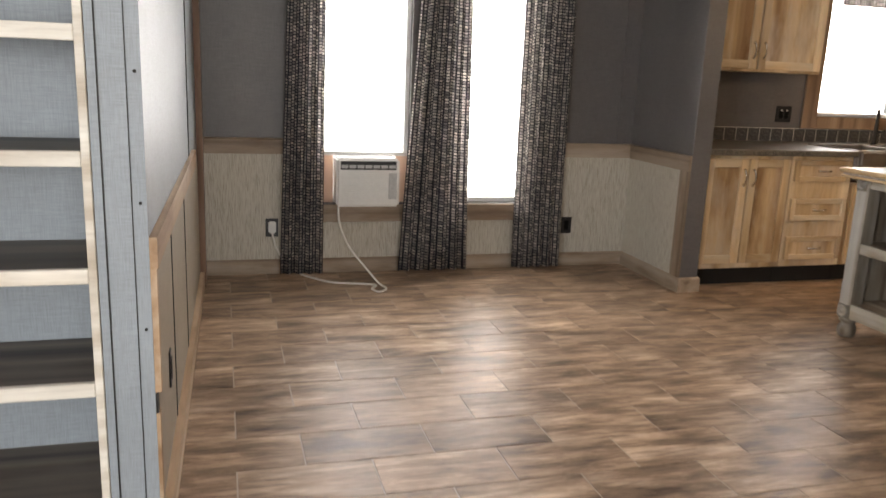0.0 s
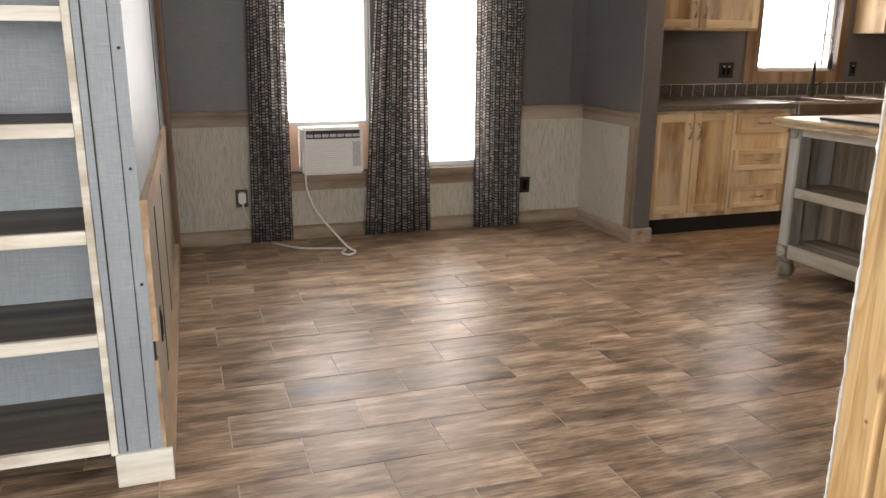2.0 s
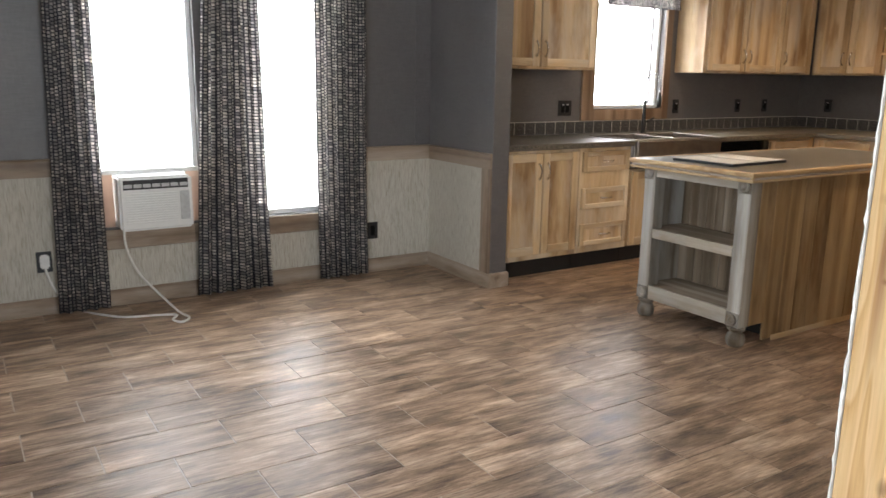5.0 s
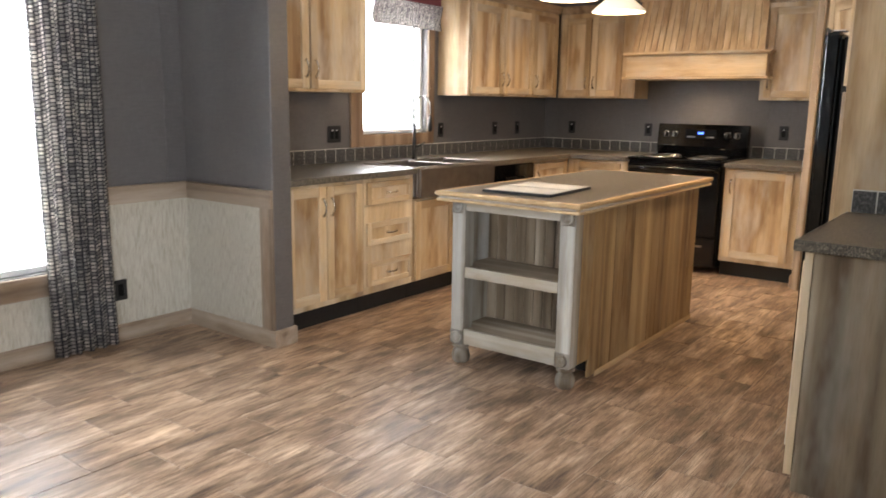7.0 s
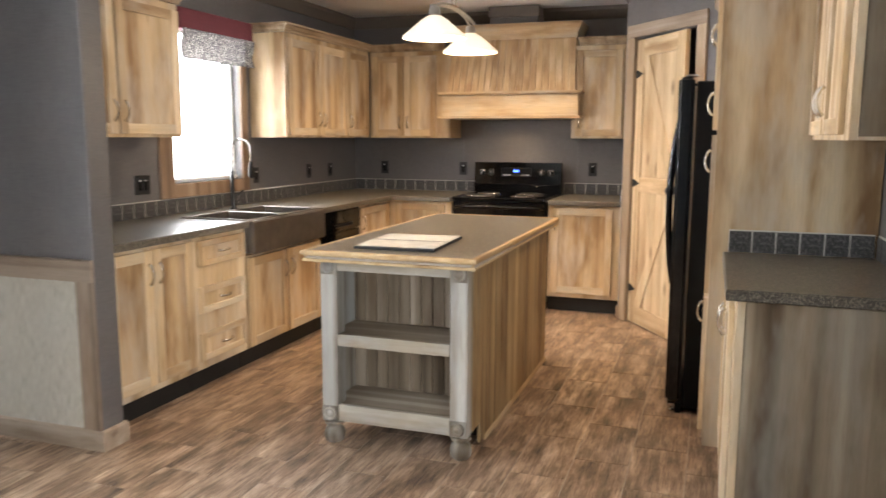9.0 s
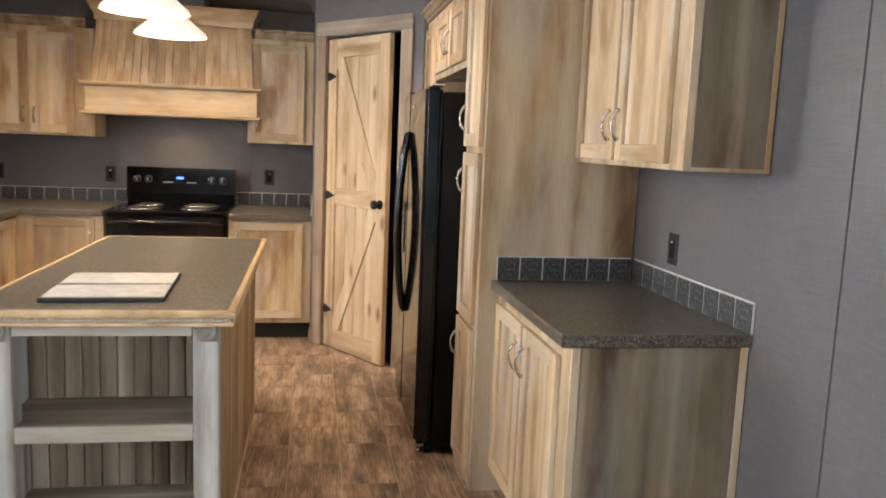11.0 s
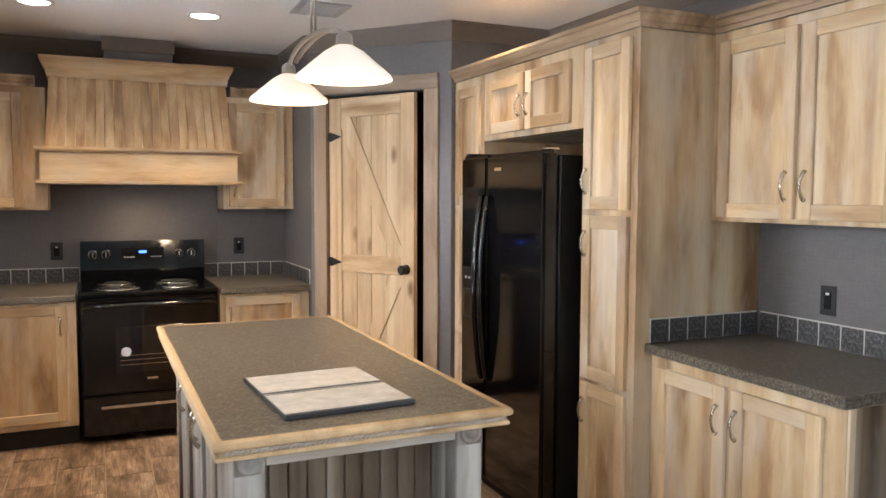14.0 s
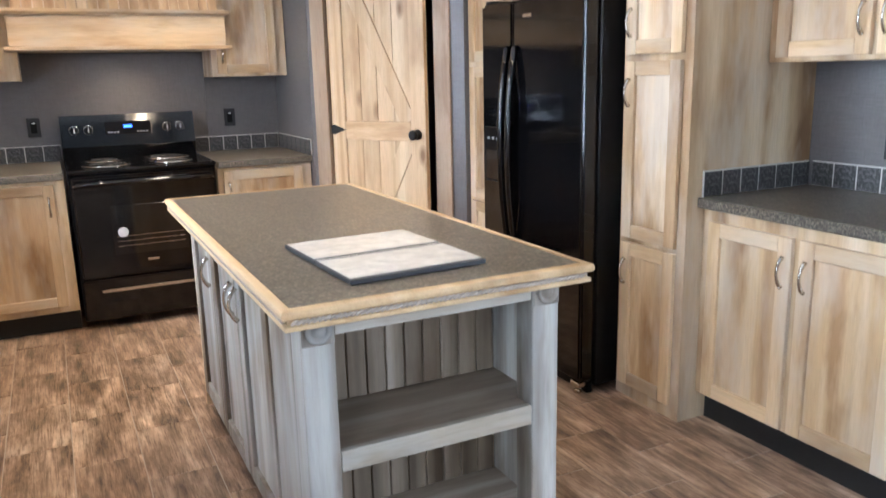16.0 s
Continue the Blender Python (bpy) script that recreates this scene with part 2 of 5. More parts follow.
def pine_mat():
    """Raw sawn pine: wandering growth rings, resin streaks and dark knots."""
    m, nt, p = shader("raw_pine_stud")
    v = coords(nt, (1, 1, 0.10), 9)
    warp = noise_tex(nt, v, 7.0, 3.0, 0.5)
    rings = node(nt, "ShaderNodeMath", operation='MULTIPLY')
    nt.links.new(warp, rings.inputs[0])
    rings.inputs[1].default_value = 13.0
    fr = node(nt, "ShaderNodeMath", operation='FRACT')
    nt.links.new(rings.outputs[0], fr.inputs[0])
    c = ramp(nt, fr.outputs[0], [(0.0, (0.74, 0.52, 0.28)), (0.5, (0.70, 0.465, 0.23)), (0.86, (0.60, 0.36, 0.155)), (1.0, (0.74, 0.515, 0.275))])
    fine = noise_tex(nt, coords(nt, (1, 1, 0.03), 5), 190.0, 4.0, 0.7)
    c = mix(nt, 0.35, c, ramp(nt, fine, [(0.35, (0.70, 0.62, 0.55)), (0.6, (1.05, 1.05, 1.05))]), 'MULTIPLY')
    resin = noise_tex(nt, coords(nt, (1, 1, 0.055), 21), 15.0, 4.0, 0.6)
    c = mix(nt, ramp(nt, resin, [(0.60, (0, 0, 0)), (0.72, (0.75, 0.75, 0.75))]), c, (0.30, 0.10, 0.035))
    vor = node(nt, "ShaderNodeTexVoronoi")
    vor.inputs["Scale"].default_value = 5.5
    nt.links.new(coords(nt, (1, 1, 0.75), 13), vor.inputs["Vector"])
    c = mix(nt, ramp(nt, vor.outputs["Distance"], [(0.05, (0.9, 0.9, 0.9)), (0.13, (0, 0, 0))]), c, (0.12, 0.05, 0.022))
    for centre, spread, tone in (((1.30, 1.296, 1.03), (1, 26, 1.7), 0.8), ((1.30, 1.290, 1.13), (1, 17, 26), 0.95), ((1.30, 1.286, 0.985), (1, 36, 55), 0.9), ((1.30, 1.262, 0.512), (1, 80, 80), 0.9)):
        mp = node(nt, "ShaderNodeMapping")
        mp.vector_type = 'POINT'
        mp.inputs["Scale"].default_value = spread
        mp.inputs["Location"].default_value = tuple(-k * q for k, q in zip(centre, spread))
        nt.links.new(node(nt, "ShaderNodeTexCoord").outputs["Object"], mp.inputs["Vector"])
        ln = node(nt, "ShaderNodeVectorMath", operation='LENGTH')
        nt.links.new(mp.outputs[0], ln.inputs[0])
        wob = node(nt, "ShaderNodeMath", operation='ADD')
        nt.links.new(ln.outputs["Value"], wob.inputs[0])
        nt.links.new(resin, wob.inputs[1])
        c = mix(nt, ramp(nt, wob.outputs[0], [(0.55, (tone,) * 3), (1.0, (0, 0, 0))]), c, (0.20, 0.065, 0.028))
    nt.links.new(c, p.inputs["Base Color"])
    p.inputs["Roughness"].default_value = 0.7
    bump(nt, p, fine, 0.3, 0.001)
    return m


def lit_sheet(name, colour):
    """Thin pale plastic that lets daylight glow through."""
    m, nt, p = shader(name)
    p.inputs["Base Color"].default_value, p.inputs["Roughness"].default_value = (*colour, 1), 0.6
    tr, ms = node(nt, "ShaderNodeBsdfTranslucent"), node(nt, "ShaderNodeMixShader")
    tr.inputs[0].default_value, ms.inputs[0].default_value = (*colour, 1), 0.6
    nt.links.new(p.outputs[0], ms.inputs[1])
    nt.links.new(tr.outputs[0], ms.inputs[2])
    nt.links.new(ms.outputs[0], nt.nodes["Material Output"].inputs[0])
    return m


def ceiling_mat():
    m, nt, p = shader("ceiling_paint")
    f = noise_tex(nt, coords(nt, (1, 1, 1), 0), 55.0, 4.0)
    nt.links.new(ramp(nt, f, [(0.3, (0.82, 0.82, 0.82)), (0.7, (0.89, 0.89, 0.89))]), p.inputs["Base Color"])
    p.inputs["Roughness"].default_value = 0.9
    bump(nt, p, f, 0.5, 0.004)
    return m


MAPLE = dict(dark=(0.38, 0.245, 0.13), mid=(0.58, 0.42, 0.245), light=(0.70, 0.565, 0.385), bands=5.0)
maple = wood("maple_upright", wash=(0.58, 0.51, 0.42), **MAPLE)
maple_x = wood("maple_level", axis='X', wash=(0.50, 0.45, 0.37), **MAPLE)
maple_panel = wood("maple_panel", (0.28, 0.17, 0.085), (0.52, 0.375, 0.22), (0.66, 0.52, 0.345), wash=(0.58, 0.52, 0.435), bands=4.5, patch=0.7)
# grey streaks are the wood's; extra darkness paints shade on the west-facing ends
end_panel_wood = wood("grey_shaded_end_panel", (0.10, 0.068, 0.040), (0.215, 0.165, 0.112), (0.38, 0.315, 0.23), wash=(0.27, 0.25, 0.21), bands=7.0, patch=1.0)
maple_inset = wood("maple_inset", (0.33, 0.20, 0.10), (0.54, 0.38, 0.215), (0.68, 0.54, 0.355), wash=(0.60, 0.535, 0.45), bands=6.0, patch=0.75)
edge_maple = wood("island_edge_maple", (0.48, 0.32, 0.16), (0.57, 0.40, 0.22), (0.62, 0.46, 0.275), axis='X', patch=0.15)
hood_board = wood("hood_bead_board", (0.40, 0.25, 0.13), (0.54, 0.37, 0.205), (0.64, 0.48, 0.30), vary=0.4, patch=0.4)
rope_wood = plain("rope_bead_wood", (0.40, 0.33, 0.27), 0.6)
side_plank_wood = wood("island_side_plank", (0.14, 0.075, 0.030), (0.31, 0.20, 0.094), (0.45, 0.32, 0.17), bands=9.0, wash=(0.36, 0.27, 0.165))
weathered = wood("weathered_grey_wood", (0.11, 0.082, 0.055), (0.26, 0.228, 0.188), (0.40, 0.378, 0.34), bands=9.0, wash=(0.315, 0.315, 0.30), patch=1.0)
weathered_y = wood("weathered_grey_wood_across", (0.20, 0.155, 0.11), (0.35, 0.30, 0.235), (0.48, 0.435, 0.37), axis='Y', bands=12.0, wash=(0.40, 0.40, 0.385))
trim_wood_y = wood("brown_trim_wood_across", (0.20, 0.145, 0.105), (0.32, 0.248, 0.188), (0.42, 0.34, 0.27), axis='Y')
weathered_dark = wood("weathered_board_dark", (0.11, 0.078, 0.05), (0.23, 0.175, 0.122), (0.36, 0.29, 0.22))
shelf_brown = wood("grey_brown_shelf", (0.15, 0.108, 0.07), (0.29, 0.23, 0.172), (0.43, 0.365, 0.29), axis='Y')
cab_crown_wood = wood("brown_cabinet_crown", (0.24, 0.165, 0.10), (0.37, 0.27, 0.175), (0.48, 0.37, 0.255), axis='X', patch=0.3)
shelf_dark = wood("shelf_dark_wood", (0.05, 0.042, 0.036), (0.11, 0.09, 0.075), (0.18, 0.15, 0.12), axis='X')
door_wood = wood("knotty_door_wood", (0.46, 0.31, 0.17), (0.58, 0.42, 0.255), (0.66, 0.52, 0.34), knots=True, patch=0.2)
trim_wood = wood("brown_trim_wood", (0.20, 0.145, 0.105), (0.32, 0.248, 0.188), (0.42, 0.34, 0.27), axis='X')
trim_wood_z = wood("brown_trim_wood_upright", (0.20, 0.145, 0.105), (0.32, 0.248, 0.188), (0.42, 0.34, 0.27))
west_rail_wood = wood("worn_brown_rail", (0.26, 0.16, 0.09), (0.40, 0.27, 0.17), (0.52, 0.40, 0.29), axis='Y')
dark_trim = wood("dark_red_brown_trim", (0.10, 0.055, 0.035), (0.17, 0.095, 0.06), (0.23, 0.14, 0.095))
casing_wood = wood("door_casing_wood", (0.22, 0.15, 0.10), (0.34, 0.25, 0.17), (0.44, 0.34, 0.25))
sash_wood = wood("brown_window_casing", (0.15, 0.095, 0.06), (0.25, 0.165, 0.108), (0.34, 0.245, 0.17))
pine = pine_mat()
whitewash = wood("whitewashed_edge", (0.55, 0.50, 0.42), (0.70, 0.67, 0.60), (0.78, 0.76, 0.70), axis='X')
wallpaper = linen("grey_linen_wallpaper", (0.129, 0.119, 0.117), 0.45)
# the grey paper again, lighter and bluer to paint daylight into its colour
wallpaper_blue = linen("daylit_grey_linen_wallpaper", (0.265, 0.300, 0.325), 0.45)
reed_paper = reed("reed_wainscot")
paint = ceiling_mat()
crown_paint = plain("dark_crown_paper", (0.150, 0.121, 0.098), 0.6, grain=0.08)
counter_mat = speckle("dark_laminate", (0.094, 0.079, 0.061), (0.23, 0.20, 0.155), 0.32, 125.0)
island_top_mat = speckle("island_laminate", (0.094, 0.079, 0.061), (0.25, 0.215, 0.165), 0.30, 115.0, (0.05, -0.03))
tile_mat = speckle("slate_tile", (0.045, 0.043, 0.043), (0.13, 0.125, 0.12), 0.45)
grout = plain("pale_grout", (0.50, 0.48, 0.44), 0.9)
floor_grout = plain("floor_joint", (0.40, 0.33, 0.27), 0.9)
plank_mat = floor_tile_mat()
black_gloss = plain("black_enamel", (0.003, 0.003, 0.0035), 0.08, gloss=0.5)
black_matt = plain("black_plastic", (0.005, 0.005, 0.0055), 0.35, gloss=0.14)
toe_black = plain("black_toe_kick", (0.008, 0.008, 0.008), 0.6)
oven_glass = plain("oven_window_glass", (0.004, 0.004, 0.005), 0.05, gloss=0.7)
chrome = plain("polished_chrome", (0.75, 0.74, 0.72), 0.16, 1.0, 0.03)
nickel = plain("brushed_nickel", (0.66, 0.62, 0.56), 0.24, 1.0, 0.04)
pendant_metal = plain("aged_pendant_nickel", (0.42, 0.38, 0.33), 0.32, 1.0, 0.06)
iron = plain("black_iron", (0.015, 0.014, 0.013), 0.5, 0.4)
bronze_sink = plain("dark_bronze_sink", (0.17, 0.145, 0.125), 0.34, 0.8, 0.2, 12.0)
bowl_steel = plain("sink_bowl_steel", (0.42, 0.42, 0.42), 0.28, 1.0)
white_plastic = plain("white_plastic", (0.72, 0.72, 0.70), 0.45, grain=0.04)
duct_dark = plain("dark_duct_shade", (0.10, 0.10, 0.10), 0.7)
accordion = lit_sheet("cream_accordion_panel", (0.74, 0.58, 0.48))
grey_plastic = plain("grey_louvre_plastic", (0.45, 0.46, 0.46), 0.5)
dark_plate = plain("dark_outlet_plate", (0.010, 0.010, 0.011), 0.4)
outlet_white = plain("outlet_rocker_pale", (0.55, 0.55, 0.55), 0.5)
cord_white = plain("white_cord", (0.70, 0.68, 0.64), 0.6)
window_white = plain("white_vinyl_window", (0.80, 0.80, 0.79), 0.4, grain=0.03)
red_fabric = linen("dark_red_fabric", (0.16, 0.035, 0.045))
curtain_cloth = curtain_mat("beaded_curtain_cloth")
sample_white = plain("cream_sample_tile", (0.50, 0.475, 0.43), 0.5, grain=0.2, scale=22.0)
sample_dark = plain("sample_board_black", (0.02, 0.02, 0.022), 0.5)
drywall = plain("torn_drywall_edge", (0.72, 0.71, 0.68), 0.9, grain=0.15, relief=0.8)
bulb_glow = glow("lit_bulb", (1.0, 0.86, 0.66), 14.0)
downlight_glow = glow("lit_downlight", (1.0, 0.90, 0.76), 14.0)
display_blue = glow("blue_clock_display", (0.05, 0.16, 1.0), 4.0)
sky_glow = glow("bright_overcast_backdrop", (0.93, 0.97, 1.0), 5.0)


def glass_mat():
    m, nt, p = shader("window_glass")
    p.inputs["Transmission Weight"].default_value, p.inputs["Roughness"].default_value, p.inputs["IOR"].default_value = 1.0, 0.0, 1.45
    return m


def frosted_mat():
    m, nt, p = shader("frosted_shade_glass")
    p.inputs["Base Color"].default_value = (0.95, 0.90, 0.80, 1)
    p.inputs["Roughness"].default_value = 0.45
    p.inputs["Emission Color"].default_value, p.inputs["Emission Strength"].default_value = (1.0, 0.86, 0.66, 1), 0.30
    return m


glass, frosted = glass_mat(), frosted_mat()


# ---- mesh helpers ----
def bx(bm, x0, x1, y0, y1, z0, z1, b=0.0, seg=1):
    """Add one box, its edges rounded by b."""
    r = bmesh.ops.create_cube(bm, size=1.0)
    vs = r["verts"]
    for v in vs:
        v.co = Vector(((x0 + x1) / 2 + v.co.x * (x1 - x0), (y0 + y1) / 2 + v.co.y * (y1 - y0), (z0 + z1) / 2 + v.co.z * (z1 - z0)))
    if b:
        es = list({e for v in vs for e in v.link_edges})
        bmesh.ops.bevel(bm, geom=es, offset=b, segments=seg, affect='EDGES')
    return bm


def box(x0, x1, y0, y1, z0, z1, b=0.0, seg=1):
    return bx(bmesh.new(), x0, x1, y0, y1, z0, z1, b, seg)


def tube(bm, pts, r, n=8, taper=None):
    """A round bar along pts."""
    pts = [Vector(p) for p in pts]
    rings, up = [], Vector((0.13, 0.21, 0.97))
    for i, p in enumerate(pts):
        d = (pts[min(i + 1, len(pts) - 1)] - pts[max(i - 1, 0)]).normalized()
        s = d.cross(up)
        if s.length < 0.05:
            s = d.cross(Vector((1, 0, 0)))
        s.normalize()
        u = s.cross(d)
        k = r * (taper[i] if taper else 1)
        rings.append([bm.verts.new(p + k * (math.cos(a) * s + math.sin(a) * u)) for a in [2 * math.pi * j / n for j in range(n)]])
    for a, b in zip(rings, rings[1:]):
        for j in range(n):
            f = bm.faces.new((a[j], a[(j + 1) % n], b[(j + 1) % n], b[j]))
            f.smooth = True
    bm.faces.new(rings[0][::-1])
    bm.faces.new(rings[-1])
    return bm


def lathe(bm, prof, n=24, at=(0, 0, 0), axis='Z', close=True):
    """Turn a profile of (radius, height) round an axis."""
    def place(r, h, a):
        c, s = r * math.cos(a), r * math.sin(a)
        q = {'Z': (c, s, h), 'Y': (c, h, s), 'X': (h, c, s)}[axis]
        return Vector(q) + Vector(at)
    rings = [[bm.verts.new(place(r, h, 2 * math.pi * j / n)) for j in range(n)] for r, h in prof]
    for a, b in zip(rings, rings[1:]):
        for j in range(n):
            f = bm.faces.new((a[j], a[(j + 1) % n], b[(j + 1) % n], b[j]))
            f.smooth = True
    if close:
        bm.faces.new(rings[0][::-1])
        bm.faces.new(rings[-1])
    bmesh.ops.recalc_face_normals(bm, faces=bm.faces)
    return bm


def sweep(bm, prof, path, closed=False):
    """Run a moulding profile of (outward, height) along a plan path; outward lies to the right of the way."""
    pts = [Vector((x, y)) for x, y in path]
    n, rings = len(pts), []
    for i, p in enumerate(pts):
        a = pts[i - 1] if (i > 0 or closed) else None
        b = pts[(i + 1) % n] if (i < n - 1 or closed) else None
        norms = [Vector(((q - o).y, -(q - o).x)).normalized() for o, q in ((a, p), (p, b)) if o is not None and q is not None]
        m = sum(norms, Vector((0, 0))).normalized()
        k = 1 / max(0.3, m.dot(norms[0]))
        rings.append([bm.verts.new((p.x + m.x * k * o, p.y + m.y * k * o, z)) for o, z in prof])
    for i in range(n if closed else n - 1):
        a, b = rings[i], rings[(i + 1) % n]
        for j in range(len(prof)):
            bm.faces.new((a[j], a[(j + 1) % len(prof)], b[(j + 1) % len(prof)], b[j]))
    if not closed:
        bm.faces.new(rings[0])
        bm.faces.new(rings[-1][::-1])
    bmesh.ops.recalc_face_normals(bm, faces=bm.faces)
    return bm


def solid(bm, outline, h0, h1):
    """An upright prism over a plan outline."""
    lo, hi = [bm.verts.new((x, y, h0)) for x, y in outline], [bm.verts.new((x, y, h1)) for x, y in outline]
    bm.faces.new(lo[::-1])
    bm.faces.new(hi)
    for i in range(len(lo)):
        j = (i + 1) % len(lo)
        bm.faces.new((lo[i], lo[j], hi[j], hi[i]))
    bmesh.ops.recalc_face_normals(bm, faces=bm.faces)
    return bm


def mesh_of(name, bm, material):
    me = bpy.data.meshes.new(name)
    bm.to_mesh(me)
    bm.free()
    for m in material if isinstance(material, tuple) else (material,):
        me.materials.append(m)
    return me


def part(name, bm, material, parent, label="", at=(0, 0, 0)):
    """Link a bmesh as one mesh object under a thing or a part."""
    ob = new(name, mesh_of(name, bm, material))
    ob.parent = parent
    ob.location = at
    if label:
        ob["label"] = label
    return ob


def whole(name, bm, material, label="", category="", group="", kind="", m=None):
    ob = new(name, mesh_of(name, bm, material))
    if m is not None:
        ob.matrix_world = m
    return tagged(ob, label, category, group, kind)


def thing(name, m, label, category, group="", kind=""):
    ob = new(name)
    ob.empty_display_size = 0.1
    ob.matrix_world = m
    return tagged(ob, label, category, group, kind)


def structure(name, bm, material, label=""):
    return whole(name, bm, material, label, name.split("_")[0], "", "structure")


# ---- setting: floor, walls, ceiling ----
CEIL = 2.49
N, S, E = 5.26, 1.336, 6.98          # room faces of the north, south and east walls
WEST = -0.163                        # room face of the west wall
WIN = [(0.60, 1.18, 0.45, 2.12), (1.46, 2.00, 0.45, 2.12), (4.28, 5.05, 1.09, 2.10)]

structure("floor", box(-3.4, 7.3, -3.3, 5.6, -0.12, -0.0016), floor_grout, "brown wood-look plank floor with pale joints")
structure("ceiling", box(-3.4, 7.3, -3.3, 5.6, CEIL, CEIL + 0.1), paint, "white textured flat ceiling")

bm = bmesh.new()                     # north wall, cut by three windows
xs = [-3.4] + [v for w in WIN for v in w[:2]] + [7.3]
for i in range(0, len(xs), 2):
    bx(bm, xs[i], xs[i + 1], N, N + 0.16, 0, CEIL)
for x0, x1, z0, z1 in WIN:
    bx(bm, x0, x1, N, N + 0.16, 0, z0)
    bx(bm, x0, x1, N, N + 0.16, z1, CEIL)
structure("wall_north", bm, wallpaper, "dark grey linen-papered wall with windows")
structure("wall_east", box(E, E + 0.14, 1.2, N, 0, CEIL), wallpaper, "dark grey linen-papered wall behind the range")
structure("wall_south", box(1.345, E, S - 0.24, S, 0, CEIL), wallpaper, "dark grey linen-papered wall with upright seams")
structure("wall_wing", box(2.775, 2.905, 4.505, N, 0, CEIL, 0.004), wallpaper, "short grey papered wing wall beside the cabinets")


def wx(y):
    """Room face of the west partition, which runs a little askew."""
    return WEST + 0.04 * (y - 2.386) / 2.874


def on_west(y0, y1, o0, o1, z0, z1):
    return solid(bmesh.new(), [(wx(y0) + o0, y0), (wx(y0) + o1, y0), (wx(y1) + o1, y1), (wx(y1) + o0, y1)], z0, z1)


structure("wall_west", solid(bmesh.new(), [(-0.284, 2.386), (WEST, 2.386), (wx(N), N), (-0.284, N)], 0, CEIL), wallpaper_blue, "grey papered partition, tinted as daylit, with an unfinished end")
structure("wall_pantry_side", box(6.20, E, 2.53, 2.65, 0, CEIL), wallpaper, "dark grey papered return wall")
A, B = Vector((6.20, 2.65)), Vector((5.42, 2.015))
DIAG = (B - A).normalized()
DN = Vector((DIAG.y, -DIAG.x))       # away from the pantry, into the kitchen
if DN.dot(Vector((1.0, 3.3)) - A) < 0:
    DN = -DN


def diag(s, out):
    p = A + DIAG * s + DN * out
    return (p.x, p.y)


bm = bmesh.new()
for s0, s1, z0, z1 in ((0, 0.13, 0, CEIL), (0.83, (B - A).length, 0, CEIL), (0.13, 0.83, 2.11, CEIL)):
    solid(bm, [diag(s0, 0), diag(s1, 0), diag(s1, -0.1), diag(s0, -0.1)], z0, z1)
structure("wall_pantry", bm, wallpaper, "grey papered diagonal pantry wall with a door opening")
structure("wall_pantry_west", box(B.x + 0.001, B.x + 0.1, S, B.y - 0.002, 0, CEIL), wallpaper, "grey papered pantry wall above the cabinets")
# living side, behind the camera
bm = bmesh.new()
bx(bm, -3.4, -0.9, -3.3, -3.14, 0, CEIL)
bx(bm, 1.7, 7.3, -3.3, -3.14, 0, CEIL)
bx(bm, -0.9, 1.7, -3.3, -3.14, 0, 0.6)
bx(bm, -0.9, 1.7, -3.3, -3.14, 2.15, CEIL)
structure("wall_living_south", bm, wallpaper_blue, "grey papered living room wall, tinted as daylit, with a window")
bm = bmesh.new()
bx(bm, -3.4, -3.26, -3.14, -2.62, 0, CEIL)
bx(bm, -3.4, -3.26, -0.78, N, 0, CEIL)
bx(bm, -3.4, -3.26, -2.62, -0.78, 0, 0.7)
bx(bm, -3.4, -3.26, -2.62, -0.78, 2.1, CEIL)
structure("wall_living_west", bm, wallpaper_blue, "grey papered living room wall, tinted as daylit, with a window")
structure("wall_living_east", box(4.6, 4.74, -3.14, S - 0.24, 0, CEIL), wallpaper_blue, "grey papered living room wall, tinted as daylit")
structure("wall_bookcase", box(-3.26, -0.284, 2.78, 2.9, 0, CEIL), wallpaper_blue, "grey papered wall, tinted as daylit, behind built-in shelves")
structure("ground", box(-60, 60, -60, 60, -0.9, -0.6), plain("ground_gravel", (0.25, 0.24, 0.22), 0.9), "pale gravel ground outside")
structure("backdrop", box(-3.0, 9.0, 8.4, 8.45, -0.6, 6.0), sky_glow, "bright white overcast daylight outside")

# ---- trim ----
BASE = [(0, 0), (0.014, 0), (0.014, 0.085), (0.008, 0.095), (0, 0.095)]
RAIL = [(0, 0.765), (0.018, 0.765), (0.018, 0.85), (0.024, 0.862), (0, 0.862)]
structure("baseboard_dining", sweep(bmesh.new(), BASE, [(wx(N), N), (2.775, N)]), trim_wood, "brown stained baseboard")
structure("baseboard_wing", sweep(bmesh.new(), BASE, [(2.775, N - 0.015), (2.775, 4.505), (2.905, 4.505), (2.905, 4.56)]), trim_wood_y, "brown stained baseboard")
structure("trim_chair_rail_a", sweep(bmesh.new(), RAIL, [(wx(N), N), (0.60, N)]), trim_wood, "brown stained chair rail")
structure("trim_chair_rail_b", sweep(bmesh.new(), RAIL, [(1.18, N), (1.46, N)]), trim_wood, "brown stained chair rail")
structure("trim_chair_rail_c", sweep(bmesh.new(), RAIL, [(2.00, N), (2.775, N)]), trim_wood, "brown stained chair rail")
structure("trim_chair_rail_d", sweep(bmesh.new(), RAIL, [(2.775, N - 0.025), (2.775, 4.505)]), trim_wood_y, "brown stained chair rail")
bm = bmesh.new()
for a in ((wx(N), 2.775, 0.09, 0.445), (wx(N), 0.60, 0.4451, 0.77), (1.18, 1.46, 0.4451, 0.77), (2.0, 2.775, 0.4451, 0.77)):
    bx(bm, a[0], a[1], N - 0.005, N - 0.0005, a[2], a[3])
